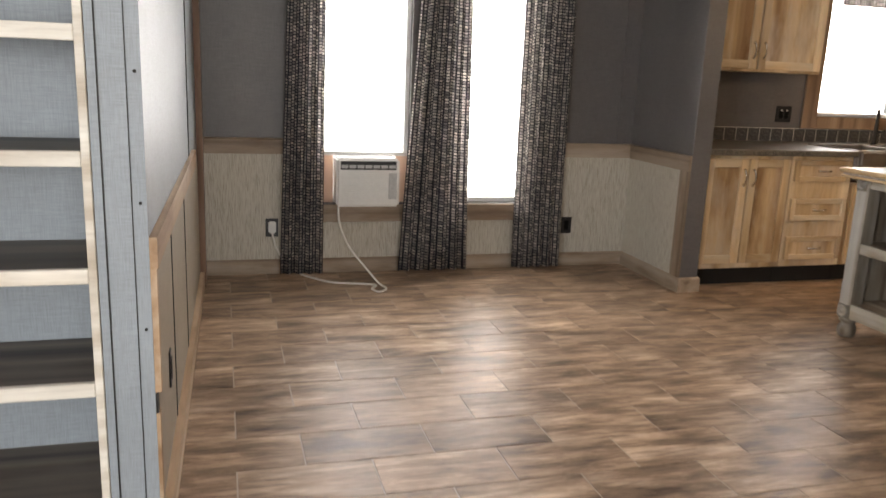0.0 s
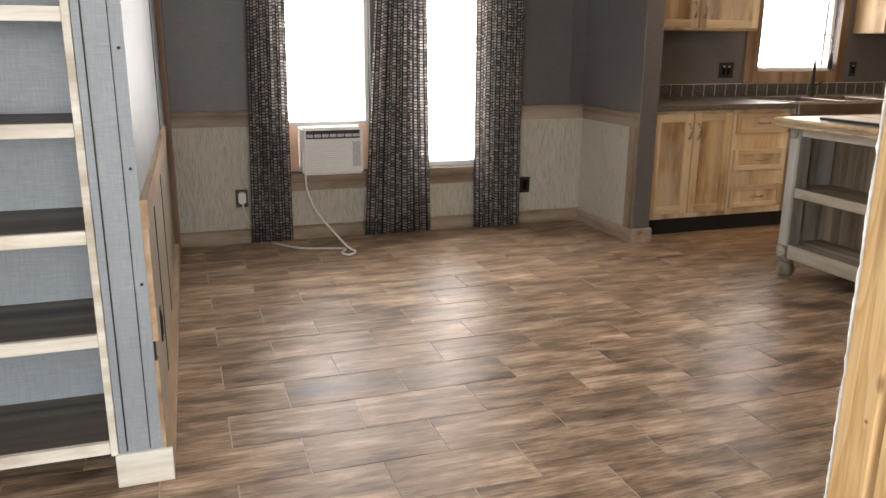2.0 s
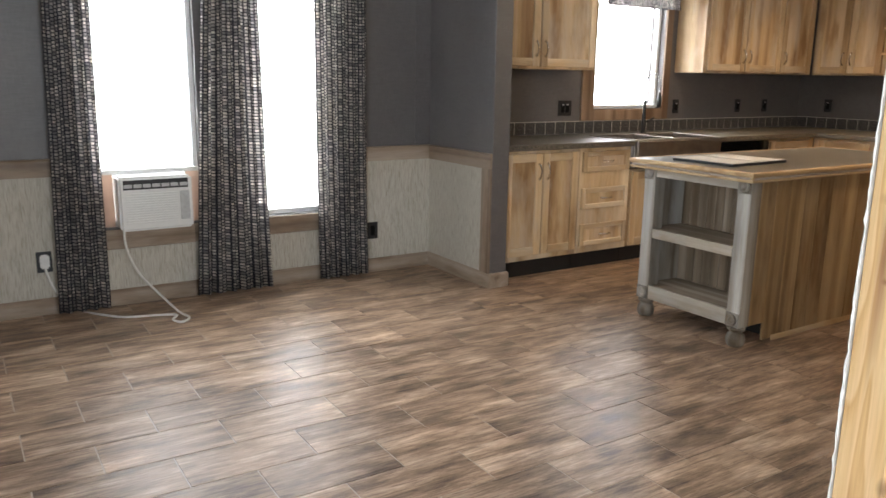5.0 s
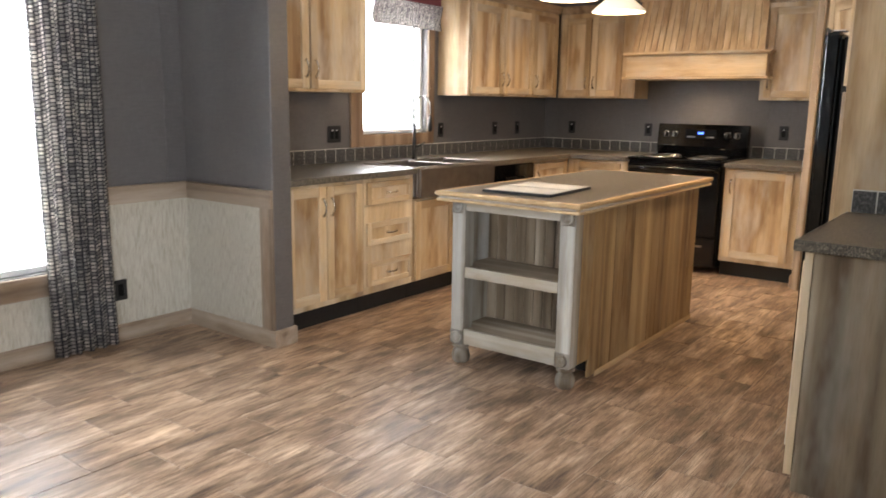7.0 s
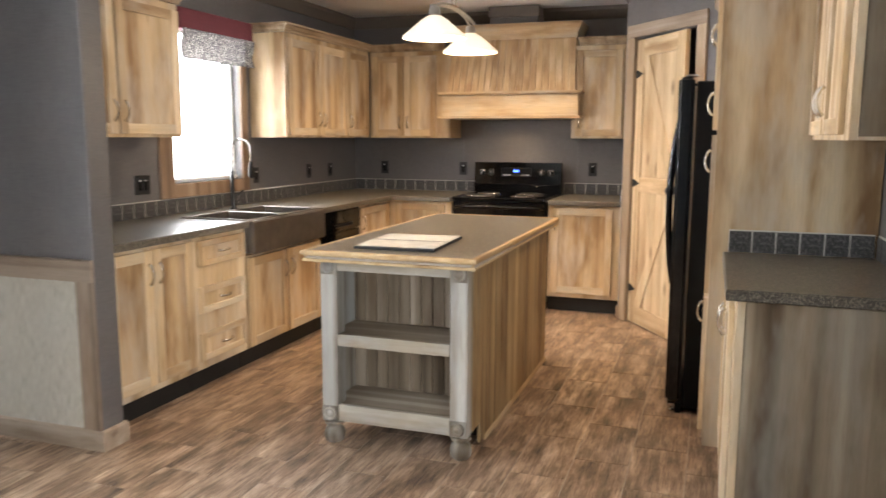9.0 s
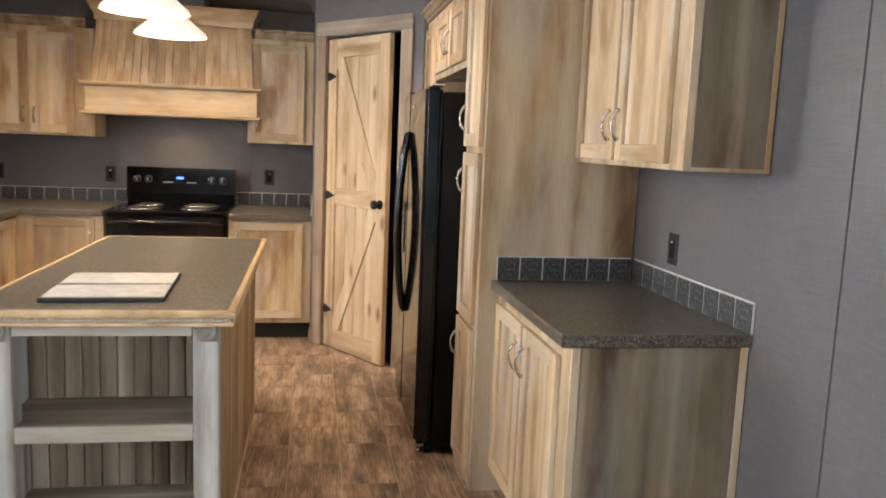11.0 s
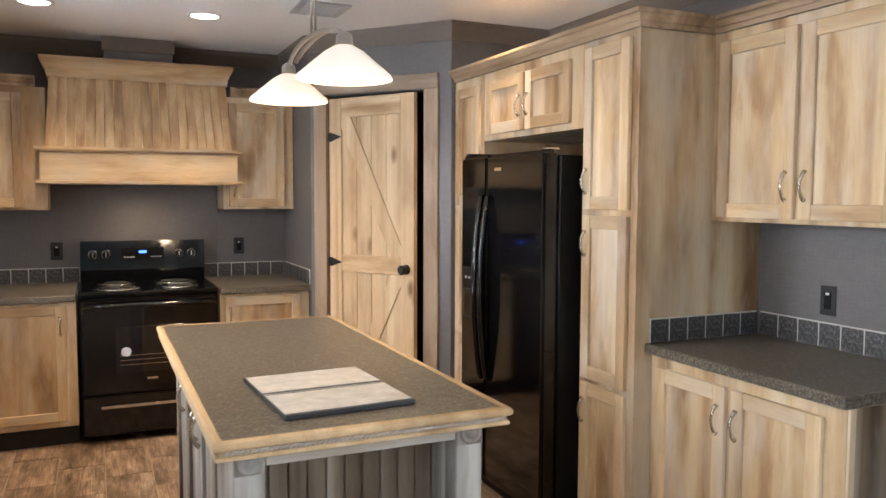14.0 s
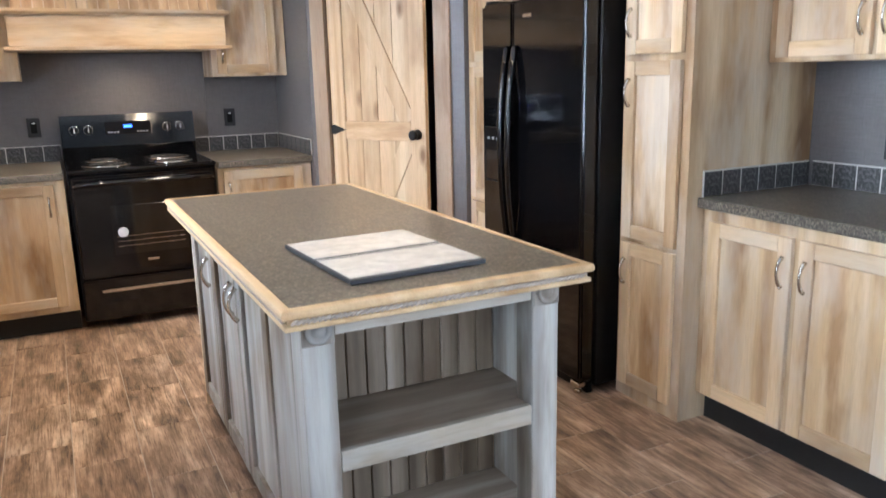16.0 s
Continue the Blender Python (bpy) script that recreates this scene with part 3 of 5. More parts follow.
structure("trim_wainscot_north", bm, reed_paper, "pale reed-textured wainscot")
structure("trim_wainscot_wing", box(2.770, 2.7745, 4.60, N - 0.006, 0.09, 0.77), reed_paper, "pale reed-textured wainscot")
structure("trim_wing_stile", box(2.759, 2.7748, 4.503, 4.60, 0.095, 0.766, 0.002), trim_wood_z, "light brown wainscot stile")
structure("trim_sill_rail", box(0.55, 2.05, N - 0.03, N - 0.006, 0.335, 0.447, 0.004), trim_wood, "brown wooden board under the windows")
structure("trim_corner_north", on_west(4.98, 5.10, 0.0005, 0.035, 0, CEIL), dark_trim, "dark brown wooden casing at the wall's end")
CROWN = [(0, CEIL), (0, CEIL - 0.10), (0.012, CEIL - 0.10), (0.05, CEIL - 0.03), (0.055, CEIL)]
structure("trim_crown", sweep(bmesh.new(), CROWN, [(2.905, N), (E, N), (E, 2.65), (6.20, 2.65), (B.x, B.y), (B.x, S), (1.345, S)]), crown_paint, "dark brown crown moulding under the ceiling")
structure("trim_wall_seam", box(2.655, 2.668, N - 0.006, N + 0.001, 0.862, CEIL), wallpaper, "thin grey batten over a wallpaper seam")
structure("trim_wall_seam_south", box(2.46, 2.474, S - 0.001, S + 0.005, 0, CEIL), wallpaper, "thin grey batten over a wallpaper seam")
for i, y in enumerate((4.16, 3.12)):
    structure("trim_wall_seam_east_%d" % i, box(E - 0.004, E + 0.001, y, y + 0.012, 0.9, 1.6), wallpaper, "thin grey batten over a wallpaper seam")
# unfinished south wall end: torn board edge and raw studs
bm = box(1.300, 1.345, S + 0.0005, S + 0.0035, 0, CEIL)
bmesh.ops.subdivide_edges(bm, edges=[e for e in bm.edges if abs(e.verts[0].co.z - e.verts[1].co.z) > 1], cuts=150)
rt = random.Random(4)
for v in bm.verts:
    if v.co.x < 1.31:
        v.co.x += rt.uniform(-0.003, 0.002)
        v.co.y += rt.uniform(-0.001, 0.001)
structure("trim_torn_edge", bm, drywall, "ragged torn white board edge")
for i, (y0, y1) in enumerate(((S - 0.003, S - 0.095), (S - 0.112, S - 0.146), (S - 0.150, S - 0.24))):
    structure("stud_%d" % (i + 1), box(1.30 + 0.006 * (i > 0), 1.344, y1, y0, 0, CEIL, 0.003), pine, "raw knotty pine stud at the open wall end")
# west wall: unfinished chair rail, panel seams, plate
structure("trim_post_plinth", box(-0.295, -0.135, 2.370, 2.386, 0, 0.105, 0.002), whitewash, "whitewashed block at the partition's foot")
structure("trim_west_rail", on_west(2.386, 4.50, 0.0005, 0.020, 0.78, 0.862), west_rail_wood, "worn chair rail on the partition")
structure("trim_west_base", on_west(2.386, 4.979, 0.0005, 0.028, 0, 0.095), west_rail_wood, "raw pale baseboard on the partition")
structure("trim_west_stile_upper", on_west(2.386, 2.42, 0.0005, 0.016, 0.445, 0.7795), west_rail_wood, "raw wooden strip on the partition's edge")
structure("trim_west_stile_lower", on_west(2.386, 2.42, 0.0005, 0.010, 0.0955, 0.385), west_rail_wood, "raw wooden strip on the partition's edge")
structure("trim_west_strap", on_west(2.386, 2.42, 0.0005, 0.006, 0.3855, 0.4445), iron, "dark metal strap in the gap of the strip")
structure("trim_west_wainscot", on_west(2.421, 4.979, 0.0002, 0.003, 0.0955, 0.7795), linen("tan_wainscot_paper", (0.30, 0.25, 0.19), 0.5), "tan papered wainscot panel")
for i, y in enumerate((4.2,)):
    structure("trim_west_seam_%d" % i, on_west(y, y + 0.012, 0.0002, 0.004, 0.863, CEIL), iron, "dark seam strip between wall panels")
for i, y in enumerate((3.0, 3.7)):
    structure("trim_west_panel_seam_%d" % i, on_west(y, y + 0.012, 0.0032, 0.006, 0.0956, 0.7794), iron, "dark seam strip between wainscot panels")
structure("trim_post_seam", box(-0.264, -0.260, 2.3835, 2.3865, 0.11, CEIL), iron, "dark seam strip on the partition's end")

structure("trim_post_seam_b", box(-0.199, -0.1965, 2.3838, 2.3865, 0.11, CEIL), iron, "thin dark seam on the partition's end")
for i, z in enumerate((0.62, 0.95, 1.27, 1.60)):
    structure("trim_post_nail_%d" % i, lathe(bmesh.new(), [(0.0045, 0.0), (0.0045, -0.0012), (0.002, -0.002)], 8, (-0.178, 2.3858, z), 'Y'), iron, "small dark nail head in the partition's end")

# ---- windows ----
for i, (x0, x1, z0, z1) in enumerate(WIN):
    w = thing("window_%d" % (i + 1), pose((x0 + x1) / 2, N, z0), "white vinyl window, bright with daylight", "window", "", "structure")
    hw, h = (x1 - x0) / 2, z1 - z0
    f = bmesh.new()
    for a in ((-hw, -hw + 0.03, 0, h), (hw - 0.03, hw, 0, h), (-hw + 0.03, hw - 0.03, 0, 0.03), (-hw + 0.03, hw - 0.03, h - 0.03, h)):
        bx(f, a[0], a[1], 0.05, 0.10, a[2], a[3], 0.003)
    part("window_frame", f, window_white, w)
    pane = part("pane", box(-hw + 0.03, hw - 0.03, 0.07, 0.074, 0.03, h - 0.03), glass, w)
    pane.visible_shadow = False
# casing of the sink window
w = thing("window_casing", pose(4.665, N, 1.0), "brown wooden window casing above the sink", "window", "", "structure")
for n_, a in (("casing_board", (-0.515, -0.385, 0, 1.2)), ("casing_board", (0.385, 0.46, 0, 1.2)), ("casing_sill", (-0.385, 0.385, 0, 0.09)), ("casing_head", (-0.385, 0.385, 1.1, 1.2))):
    part(n_, box(a[0], a[1], -0.022, -0.0005, a[2], a[3], 0.003), sash_wood, w)
bl = thing("window_blind", pose(4.665, N + 0.03, 1.10), "white mini blind hanging in the sink window", "blind")
part("bottom_rail", box(-0.37, 0.37, -0.012, 0.012, 0.0, 0.018, 0.003), window_white, bl)
part("head_rail", box(-0.37, 0.37, -0.015, 0.015, 0.95, 0.985, 0.003), window_white, bl)
for k in range(5):
    part("slat", box(-0.368, 0.368, -0.011, 0.011, 0.03 + k * 0.018, 0.0315 + k * 0.018), window_white, bl)


# ---- curtains ----
def curtain(name, x0, x1, y, z0, z1, folds, depth, label, seed, flare=(0.0, 0.0), weave=1.0):
    rnd = random.Random(seed)
    bm = bmesh.new()
    uv = bm.loops.layers.uv.new("UVMap")
    nu, nv, w = folds * 10, 14, x1 - x0
    ph = [rnd.uniform(-0.5, 0.5) for _ in range(folds + 2)]
    grid = []
    for j in range(nv + 1):
        v = j / nv
        row = []
        for i in range(nu + 1):
            u = i / nu
            k = u * folds
            amp = depth * (0.7 + 0.3 * math.sin(3.1 * k / folds + ph[int(k)])) * (0.75 + 0.35 * (1 - v))
            yy = y + amp * math.sin(2 * math.pi * (k + 0.12 * ph[int(k)])) + 0.012 * math.sin(5 * v + ph[int(k)])
            xx = x0 + w * u + (flare[0] * (1 - u) + flare[1] * u) * (1 - v) + 0.002 * math.sin(4 * math.pi * k + v * 3)
            row.append(bm.verts.new((xx, yy, z0 + (z1 - z0) * v)))
        grid.append(row)
    for j in range(nv):
        for i in range(nu):
            f = bm.faces.new((grid[j][i], grid[j][i + 1], grid[j + 1][i + 1], grid[j + 1][i]))
            f.smooth = True
            for lp, (a, b) in zip(f.loops, ((i, j), (i + 1, j), (i + 1, j + 1), (i, j + 1))):
                lp[uv].uv = (a / nu * w * 1.05 * weave, b / nv * (z1 - z0) * weave)
    ob = whole(name, bm, curtain_cloth, label, "curtain")
    so = ob.modifiers.new("cloth", 'SOLIDIFY')
    so.thickness = 0.003
    return ob


for x0, x1, folds, s, fl in ((0.415, 0.627, 4, 3, (-0.065, -0.012)), (1.235, 1.520, 6, 8, (-0.13, 0.055)), (1.877, 2.222, 5, 5, (0.022, 0.025))):
    tagged(curtain("curtain", x0, x1, 5.165, 0.02, 2.28, folds, 0.023, "dark beaded floor-length curtain panel hanging by the window", s, fl), group="dining window curtains")
rod = thing("curtain_rod", pose(1.30, 5.165, 2.30), "black iron curtain rod above the dining windows", "curtain rod")
part("rod", tube(bmesh.new(), [(-1.05, 0, 0), (1.05, 0, 0)], 0.012), iron, rod)
for sx in (-1.08, 1.08):
    part("finial", lathe(bmesh.new(), [(0.004, -0.03), (0.022, -0.01), (0.022, 0.01), (0.004, 0.03)], 12, (sx, 0, 0), 'X'), iron, rod)
for sx in (-0.98, 0.98):
    part("bracket", box(sx - 0.01, sx + 0.01, 0.0, 0.0945, -0.012, 0.012, 0.003), iron, rod)

va = thing("window_valance", pose(4.70, N, 1.89), "patterned valance with a dark red band over the sink window", "valance")
part("red_band", box(-0.40, 0.40, -0.10, -0.001, 0.17, 0.30, 0.006), red_fabric, va, "dark red padded band")
vb = curtain("skirt", 4.30, 5.10, N - 0.10, 1.88, 2.065, 16, 0.010, "dark beaded gathered valance skirt", 12, weave=1.7)
vb.parent = va
vb.matrix_parent_inverse = va.matrix_world.inverted()
for k in ("category",):
    del vb[k]


# ---- cabinets ----
def arc_handle(parent, x, z, length=0.105, upright=True):
    """Bowed nickel pull, on a face at y = 0 that looks to -y."""
    pts = []
    for i in range(11):
        u = i / 10
        o = -0.004 - 0.024 * math.sin(math.pi * u) ** 0.7
        c = (u - 0.5) * length
        pts.append((x, o, z + c) if upright else (x + c, o, z))
    tp = [1.5 - 0.6 * math.sin(math.pi * i / 10) for i in range(11)]
    return part("handle", tube(bmesh.new(), pts, 0.0055, 8, tp), nickel, parent, "curved nickel pull")


def member(w, h, fr, t, side):
    """One frame member of a front: stiles run full height, rails between them; side: l, r, b or t."""
    x0, x1, z0, z1 = {"l": (0, fr, 0, h), "r": (w - fr, w, 0, h), "b": (fr + 0.0004, w - fr - 0.0004, 0, fr), "t": (fr + 0.0004, w - fr - 0.0004, h - fr, h)}[side]
    return box(x0, x1, -t + (0 if side in "lr" else 0.0006), -0.0002, z0, z1, 0.0022)


def front(name, cab, x0, x1, z0, z1, handle=None, t=0.02, frame_mat=None, panel_mat=None, fr=0.058, label="", turn=0.0, depth=0.0):
    """A door or drawer front on a cabinet's face: inset panel, two stiles, two rails; handle: (x, z, upright) in the front's own measure."""
    w, h = x1 - x0, z1 - z0
    g = box(fr - 0.004, w - fr + 0.004, -t * 0.34, -0.0004, fr - 0.004, h - fr + 0.004)
    d = part(name, g, panel_mat or maple_inset, cab, label, at=(x1 if turn else x0, depth, z0))
    d.rotation_euler = (0, 0, turn)
    for nm, sd, mt in (("stile", "l", 0), ("stile", "r", 0), ("rail", "b", 1), ("rail", "t", 1)):
        part(nm, member(w, h, fr, t, sd), frame_mat or (maple_x if mt else maple), d)
    if handle:
        hd = arc_handle(d, handle[0], handle[1], 0.105, handle[2])
        hd.location = (0, -t, 0)
    return d


def cabinet(name, m, w, d, z0, z1, fronts, label, toe=0.0, group="", cat="cabinet", side=None):
    """A cabinet unit: body with its face at y = 0, toe kick, and framed fronts."""
    c = thing(name, m, label, cat, group)
    part("body", box(0, w, 0, d, z0 + toe, z1, 0.002), side or maple, c)
    if toe:
        part("toe_kick", box(0.001, w - 0.001, 0.055, d - 0.01, z0, z0 + toe - 0.0005), toe_black, c, "black recessed toe kick")
    for kind, x0, x1, a, b, hd in fronts:
        w_, h_ = x1 - x0, b - a
        hl = {"L": (0.03, h_ - 0.12, True), "R": (w_ - 0.03, h_ - 0.12, True), "l": (0.03, 0.12, True), "r": (w_ - 0.03, 0.12, True),
              "c": (w_ / 2, h_ / 2, False), "M": (0.03, h_ / 2, True), "": None}[hd]
        front(kind, c, x0, x1, a, b, hl, fr=0.034 if kind == "drawer_front" else 0.055)
    return c


TOP = 0.862          # cabinet height under the worktop
# north run, fronts facing south
YF = 4.603
dN = N - YF - 0.004
gN = "north base cabinets"
cabinet("base_cabinet", pose(2.91, YF, 0), 0.675, dN, 0, TOP, [("door", 0.03, 0.335, 0.157, 0.84, "R"), ("door", 0.345, 0.65, 0.157, 0.84, "L")], "pickled maple two-door base cabinet beside the wing wall", 0.12, gN)
cabinet("drawer_cabinet", pose(3.587, YF, 0), 0.48, dN, 0, TOP, [("drawer_front", 0.02, 0.46, 0.695, 0.835, "c"), ("drawer_front", 0.02, 0.46, 0.435, 0.58, "c"), ("drawer_front", 0.02, 0.46, 0.17, 0.325, "c")], "pickled maple cabinet with three drawers", 0.12, gN)
cabinet("sink_cabinet", pose(4.069, YF, 0), 0.93, dN, 0, 0.69, [("door", 0.02, 0.455, 0.13, 0.675, "R"), ("door", 0.475, 0.91, 0.13, 0.675, "L")], "pickled maple two-door cabinet under the apron sink", 0.12, gN)
cabinet("corner_cabinet", pose(5.627, YF, 0), 0.64, dN, 0, TOP, [("door", 0.03, 0.60, 0.157, 0.84, "L")], "pickled maple base cabinet in the corner", 0.12, gN)
# east run, fronts facing west
XF = 6.268
mE = lambda y: pose(XF, y, 0, 0, 0, -90)
dE = E - XF - 0.004
cabinet("base_cabinet", mE(4.60), 0.555, dE, 0, TOP, [("door", 0.06, 0.50, 0.157, 0.84, "R")], "pickled maple one-door base cabinet beside the range", 0.12, "east base cabinets")
cabinet("base_cabinet", mE(3.225), 0.57, dE, 0, TOP, [("door", 0.03, 0.51, 0.157, 0.84, "L")], "pickled maple one-door base cabinet beside the pantry", 0.12, "east base cabinets")
# south run, fronts facing north
mS = lambda x, y: pose(x, y, 0, 0, 0, 180)
cabinet("base_cabinet", mS(3.732, 1.905), 0.89, 1.905 - S - 0.004, 0, TOP, [("door", 0.045, 0.415, 0.13, 0.815, "R"), ("door", 0.445, 0.815, 0.13, 0.815, "L")], "pickled maple two-door base cabinet by the tall pantry", 0.12, side=maple_panel)
sc_ = [o for o in bpy.data.objects if o.name.startswith("base_cabinet")][-1]
part("end_panel", box(0.8902, 0.896, 0.03, 1.905 - S - 0.03, 0.0, TOP), end_panel_wood, sc_, "streaky grey-brown end panel, darkened for shade")
part("end_strip", box(0.8902, 0.899, 0.002, 0.029, 0.06, TOP, 0.001), maple, sc_)
part("end_strip", box(0.8902, 0.899, 1.905 - S - 0.029, 1.905 - S - 0.004, 0.0, TOP, 0.001), maple, sc_)
# tall pantry
cabinet("tall_cabinet", mS(4.112, 1.99), 0.377, 1.99 - S - 0.004, 0, 2.14, [("door", 0.03, 0.335, 1.43, 2.11, "l"), ("door", 0.03, 0.335, 0.70, 1.405, "L"), ("door", 0.03, 0.335, 0.06, 0.68, "L")], "tall pickled maple pantry cabinet beside the refrigerator", 0.0, side=maple_panel)
# over and beside the refrigerator
cabinet("fridge_cabinet", mS(5.05, 1.99), 0.936, 1.99 - S - 0.004, 1.78, 2.14, [("door", 0.06, 0.445, 0.03 + 1.78, 2.09, "r"), ("door", 0.465, 0.85, 0.03 + 1.78, 2.09, "l")], "short pickled maple cabinet above the refrigerator")
cabinet("slim_cabinet", mS(5.415, 1.99), 0.363, 1.99 - S - 0.004, 0, 2.14, [("door", 0.04, 0.33, 1.43, 2.09, ""), ("door", 0.04, 0.33, 0.70, 1.405, ""), ("door", 0.04, 0.33, 0.06, 0.68, "")], "tall slim maple cabinet by the pantry door")
# wall cabinets
UZ, UT = 1.387, 2.14
cabinet("wall_cabinet", pose(2.91, 4.958, 0), 1.09, N - 4.962, UZ, UT, [("door", 0.05, 0.555, 1.405, 2.10, "r"), ("door", 0.575, 1.075, 1.405, 2.10, "l")], "maple two-door wall cabinet beside the sink window", group="north wall cabinets")
cabinet("wall_cabinet", pose(5.19, 4.958, 0), 1.455, N - 4.962, UZ, UT, [("door", 0.035, 0.50, 1.405, 2.10, "r"), ("door", 0.515, 0.98, 1.405, 2.10, "l"), ("door", 0.995, 1.42, 1.405, 2.10, "l")], "maple three-door wall cabinet in the corner", group="north wall cabinets")
XU = 6.675
mU = lambda y: pose(XU, y, 0, 0, 0, -90)
cabinet("wall_cabinet", mU(4.957), 0.765, E - XU - 0.004, UZ, UT, [("door", 0.03, 0.325, 1.405, 2.10, "r"), ("door", 0.34, 0.635, 1.405, 2.10, "l")], "maple two-door wall cabinet beside the range hood", group="east wall cabinets")
cabinet("wall_cabinet", mU(3.13), 0.475, E - XU - 0.004, UZ, UT, [("door", 0.035, 0.41, 1.405, 2.10, "l")], "maple one-door wall cabinet beside the range hood", group="east wall cabinets")
cabinet("wall_cabinet", mS(3.732, 1.615), 0.912, 1.615 - S - 0.004, UZ, UT, [("door", 0.045, 0.42, 1.405, 2.10, "r"), ("door", 0.445, 0.83, 1.405, 2.10, "l")], "maple two-door wall cabinet with a grey, shade-darkened end panel")
uc_ = [o for o in bpy.data.objects if o.name.startswith("wall_cabinet")][-1]
part("end_panel", box(0.9122, 0.916, 0.028, 1.615 - S - 0.022, UZ + 0.012, UT), end_panel_wood, uc_, "streaky grey end panel, darkened for shade")
part("end_strip", box(0.9122, 0.919, 0.0, 0.027, UZ, UT, 0.001), maple, uc_)
part("end_strip", box(0.9122, 0.919, 1.615 - S - 0.021, 1.615 - S - 0.004, UZ, UT, 0.001), maple, uc_)
# cabinet crowns
CC = [(0, 2.1415), (0.012, 2.1415), (0.014, 2.16), (0.022, 2.163), (0.034, 2.185), (0.046, 2.19), (0.046, 2.205), (0, 2.205)]
for nm, path in (("cabinet_crown", [(5.415, 1.99), (3.735, 1.99), (3.735, 1.615), (2.82, 1.615), (2.82, S + 0.001)]),
                 ("cabinet_crown", [(2.91, 4.958), (4.0, 4.958), (4.0, N - 0.002)]),
                 ("cabinet_crown", [(5.19, N - 0.002), (5.19, 4.958), (XU, 4.958), (XU, 4.245)]),
                 ("cabinet_crown", [(XU, 3.078), (XU, 2.655)])):
    whole(nm, sweep(bmesh.new(), CC, path), cab_crown_wood, "stepped brown maple crown moulding on top of the cabinets", "moulding", "cabinet crowns")

# ---- worktops and splash tiles ----
def worktop(name, outline, label, edge):
    w = thing(name, pose(outline[0][0], outline[0][1], TOP), label, "worktop")
    off = [(x - outline[0][0], y - outline[0][1]) for x, y in outline]
    part("slab", solid(bmesh.new(), off, 0.001, 0.0375), counter_mat, w)
    e = [(x - outline[0][0], y - outline[0][1]) for x, y in edge]
    part("front_edge", sweep(bmesh.new(), [(0.0005, 0.0), (0.010, 0.0), (0.014, 0.004), (0.014, 0.033), (0.010, 0.0385), (0.0005, 0.0385)], e), counter_mat, w, "thick rolled laminate edge")
    return w


worktop("worktop", [(2.907, 4.575), (4.062, 4.575), (4.062, 5.06), (4.985, 5.06), (4.985, 4.575), (6.24, 4.575), (6.24, 4.047), (E - 0.002, 4.047), (E - 0.002, N - 0.002), (2.907, N - 0.002)], "dark speckled laminate corner worktop", [(2.907, 4.575), (4.062, 4.575)])
worktop("worktop", [(6.24, 3.222), (6.24, 2.655), (E - 0.002, 2.655), (E - 0.002, 3.222)], "dark speckled laminate worktop beside the range", [(6.24, 3.222), (6.24, 2.655)])
worktop("worktop", [(3.731, S + 0.002), (3.731, 1.926), (2.836, 1.926), (2.836, S + 0.002)], "dark speckled laminate worktop by the pantry", [(3.731, 1.926), (2.836, 1.926), (2.836, S + 0.002)])
wt = bpy.data.objects["worktop"]
for e in ([(4.985, 4.575), (6.24, 4.575), (6.24, 4.047)],):
    part("front_edge", sweep(bmesh.new(), [(0.0005, 0.0), (0.010, 0.0), (0.014, 0.004), (0.014, 0.033), (0.010, 0.0385), (0.0005, 0.0385)], [(x - 2.907, y - 4.575) for x, y in e]), counter_mat, wt, "thick rolled laminate edge")


def splash(name, p, q, label):
    """A row of slate tiles on a pale bed from p to q; the room lies to the right of the way."""
    p, q = Vector(p), Vector(q)
    d = q - p
    L = d.length
    d.normalize()
    ang = math.degrees(math.atan2(d.y, d.x))
    s = thing(name, pose(p.x, p.y, 0.901, 0, 0, ang), label, "backsplash", "", "structure")
    part("grout", box(0.0005, L - 0.0005, -0.009, -0.0008, 0, 0.0985, 0.0015), grout, s, "pale grout bed")
    n = max(1, round(L / 0.099))
    step = L / n
    me = mesh_of("tile", box(0, step - 0.006, -0.0115, -0.0088, 0.001, 0.0935, 0.001), tile_mat)
    for i in range(n):
        t = new("tile", me)
        t.parent, t.location = s, (i * step + 0.003, 0, 0)
    return s


splash("backsplash_north", (2.91, N), (E - 0.001, N), "dark slate tiles with pale joints above the worktop")
splash("backsplash_east_a", (E, N - 0.014), (E, 4.03), "dark slate tiles with pale joints above the worktop")
splash("backsplash_east_b", (E, 3.23), (E, 2.664), "dark slate tiles with pale joints above the worktop")
splash("backsplash_return", (E - 0.014, 2.65), (6.235, 2.65), "dark slate tiles with pale joints above the worktop")
splash("backsplash_south", (3.716, S), (2.822, S), "dark slate tiles with pale joints above the worktop")
splash("backsplash_tall", (3.735, 1.92), (3.735, S + 0.014), "dark slate tiles with pale joints on the tall cabinet")

# ---- sink and tap ----
sk = thing("apron_sink", pose(4.523, 4.55, 0.70), "dark bronze double-bowl farmhouse apron sink", "sink")
part("apron", box(-0.452, 0.452, -0.012, 0.02, 0.0, 0.198, 0.008, 3), bronze_sink, sk, "dark brushed bronze apron")
bm = bmesh.new()
for a in ((-0.452, 0.452, 0.02, 0.045), (-0.452, 0.452, 0.46, 0.50), (-0.452, -0.425, 0.045, 0.46), (0.425, 0.452, 0.045, 0.46), (-0.015, 0.015, 0.045, 0.46)):
    bx(bm, a[0], a[1], a[2], a[3], 0.01, 0.206, 0.004)
part("rim", bm, bronze_sink, sk)
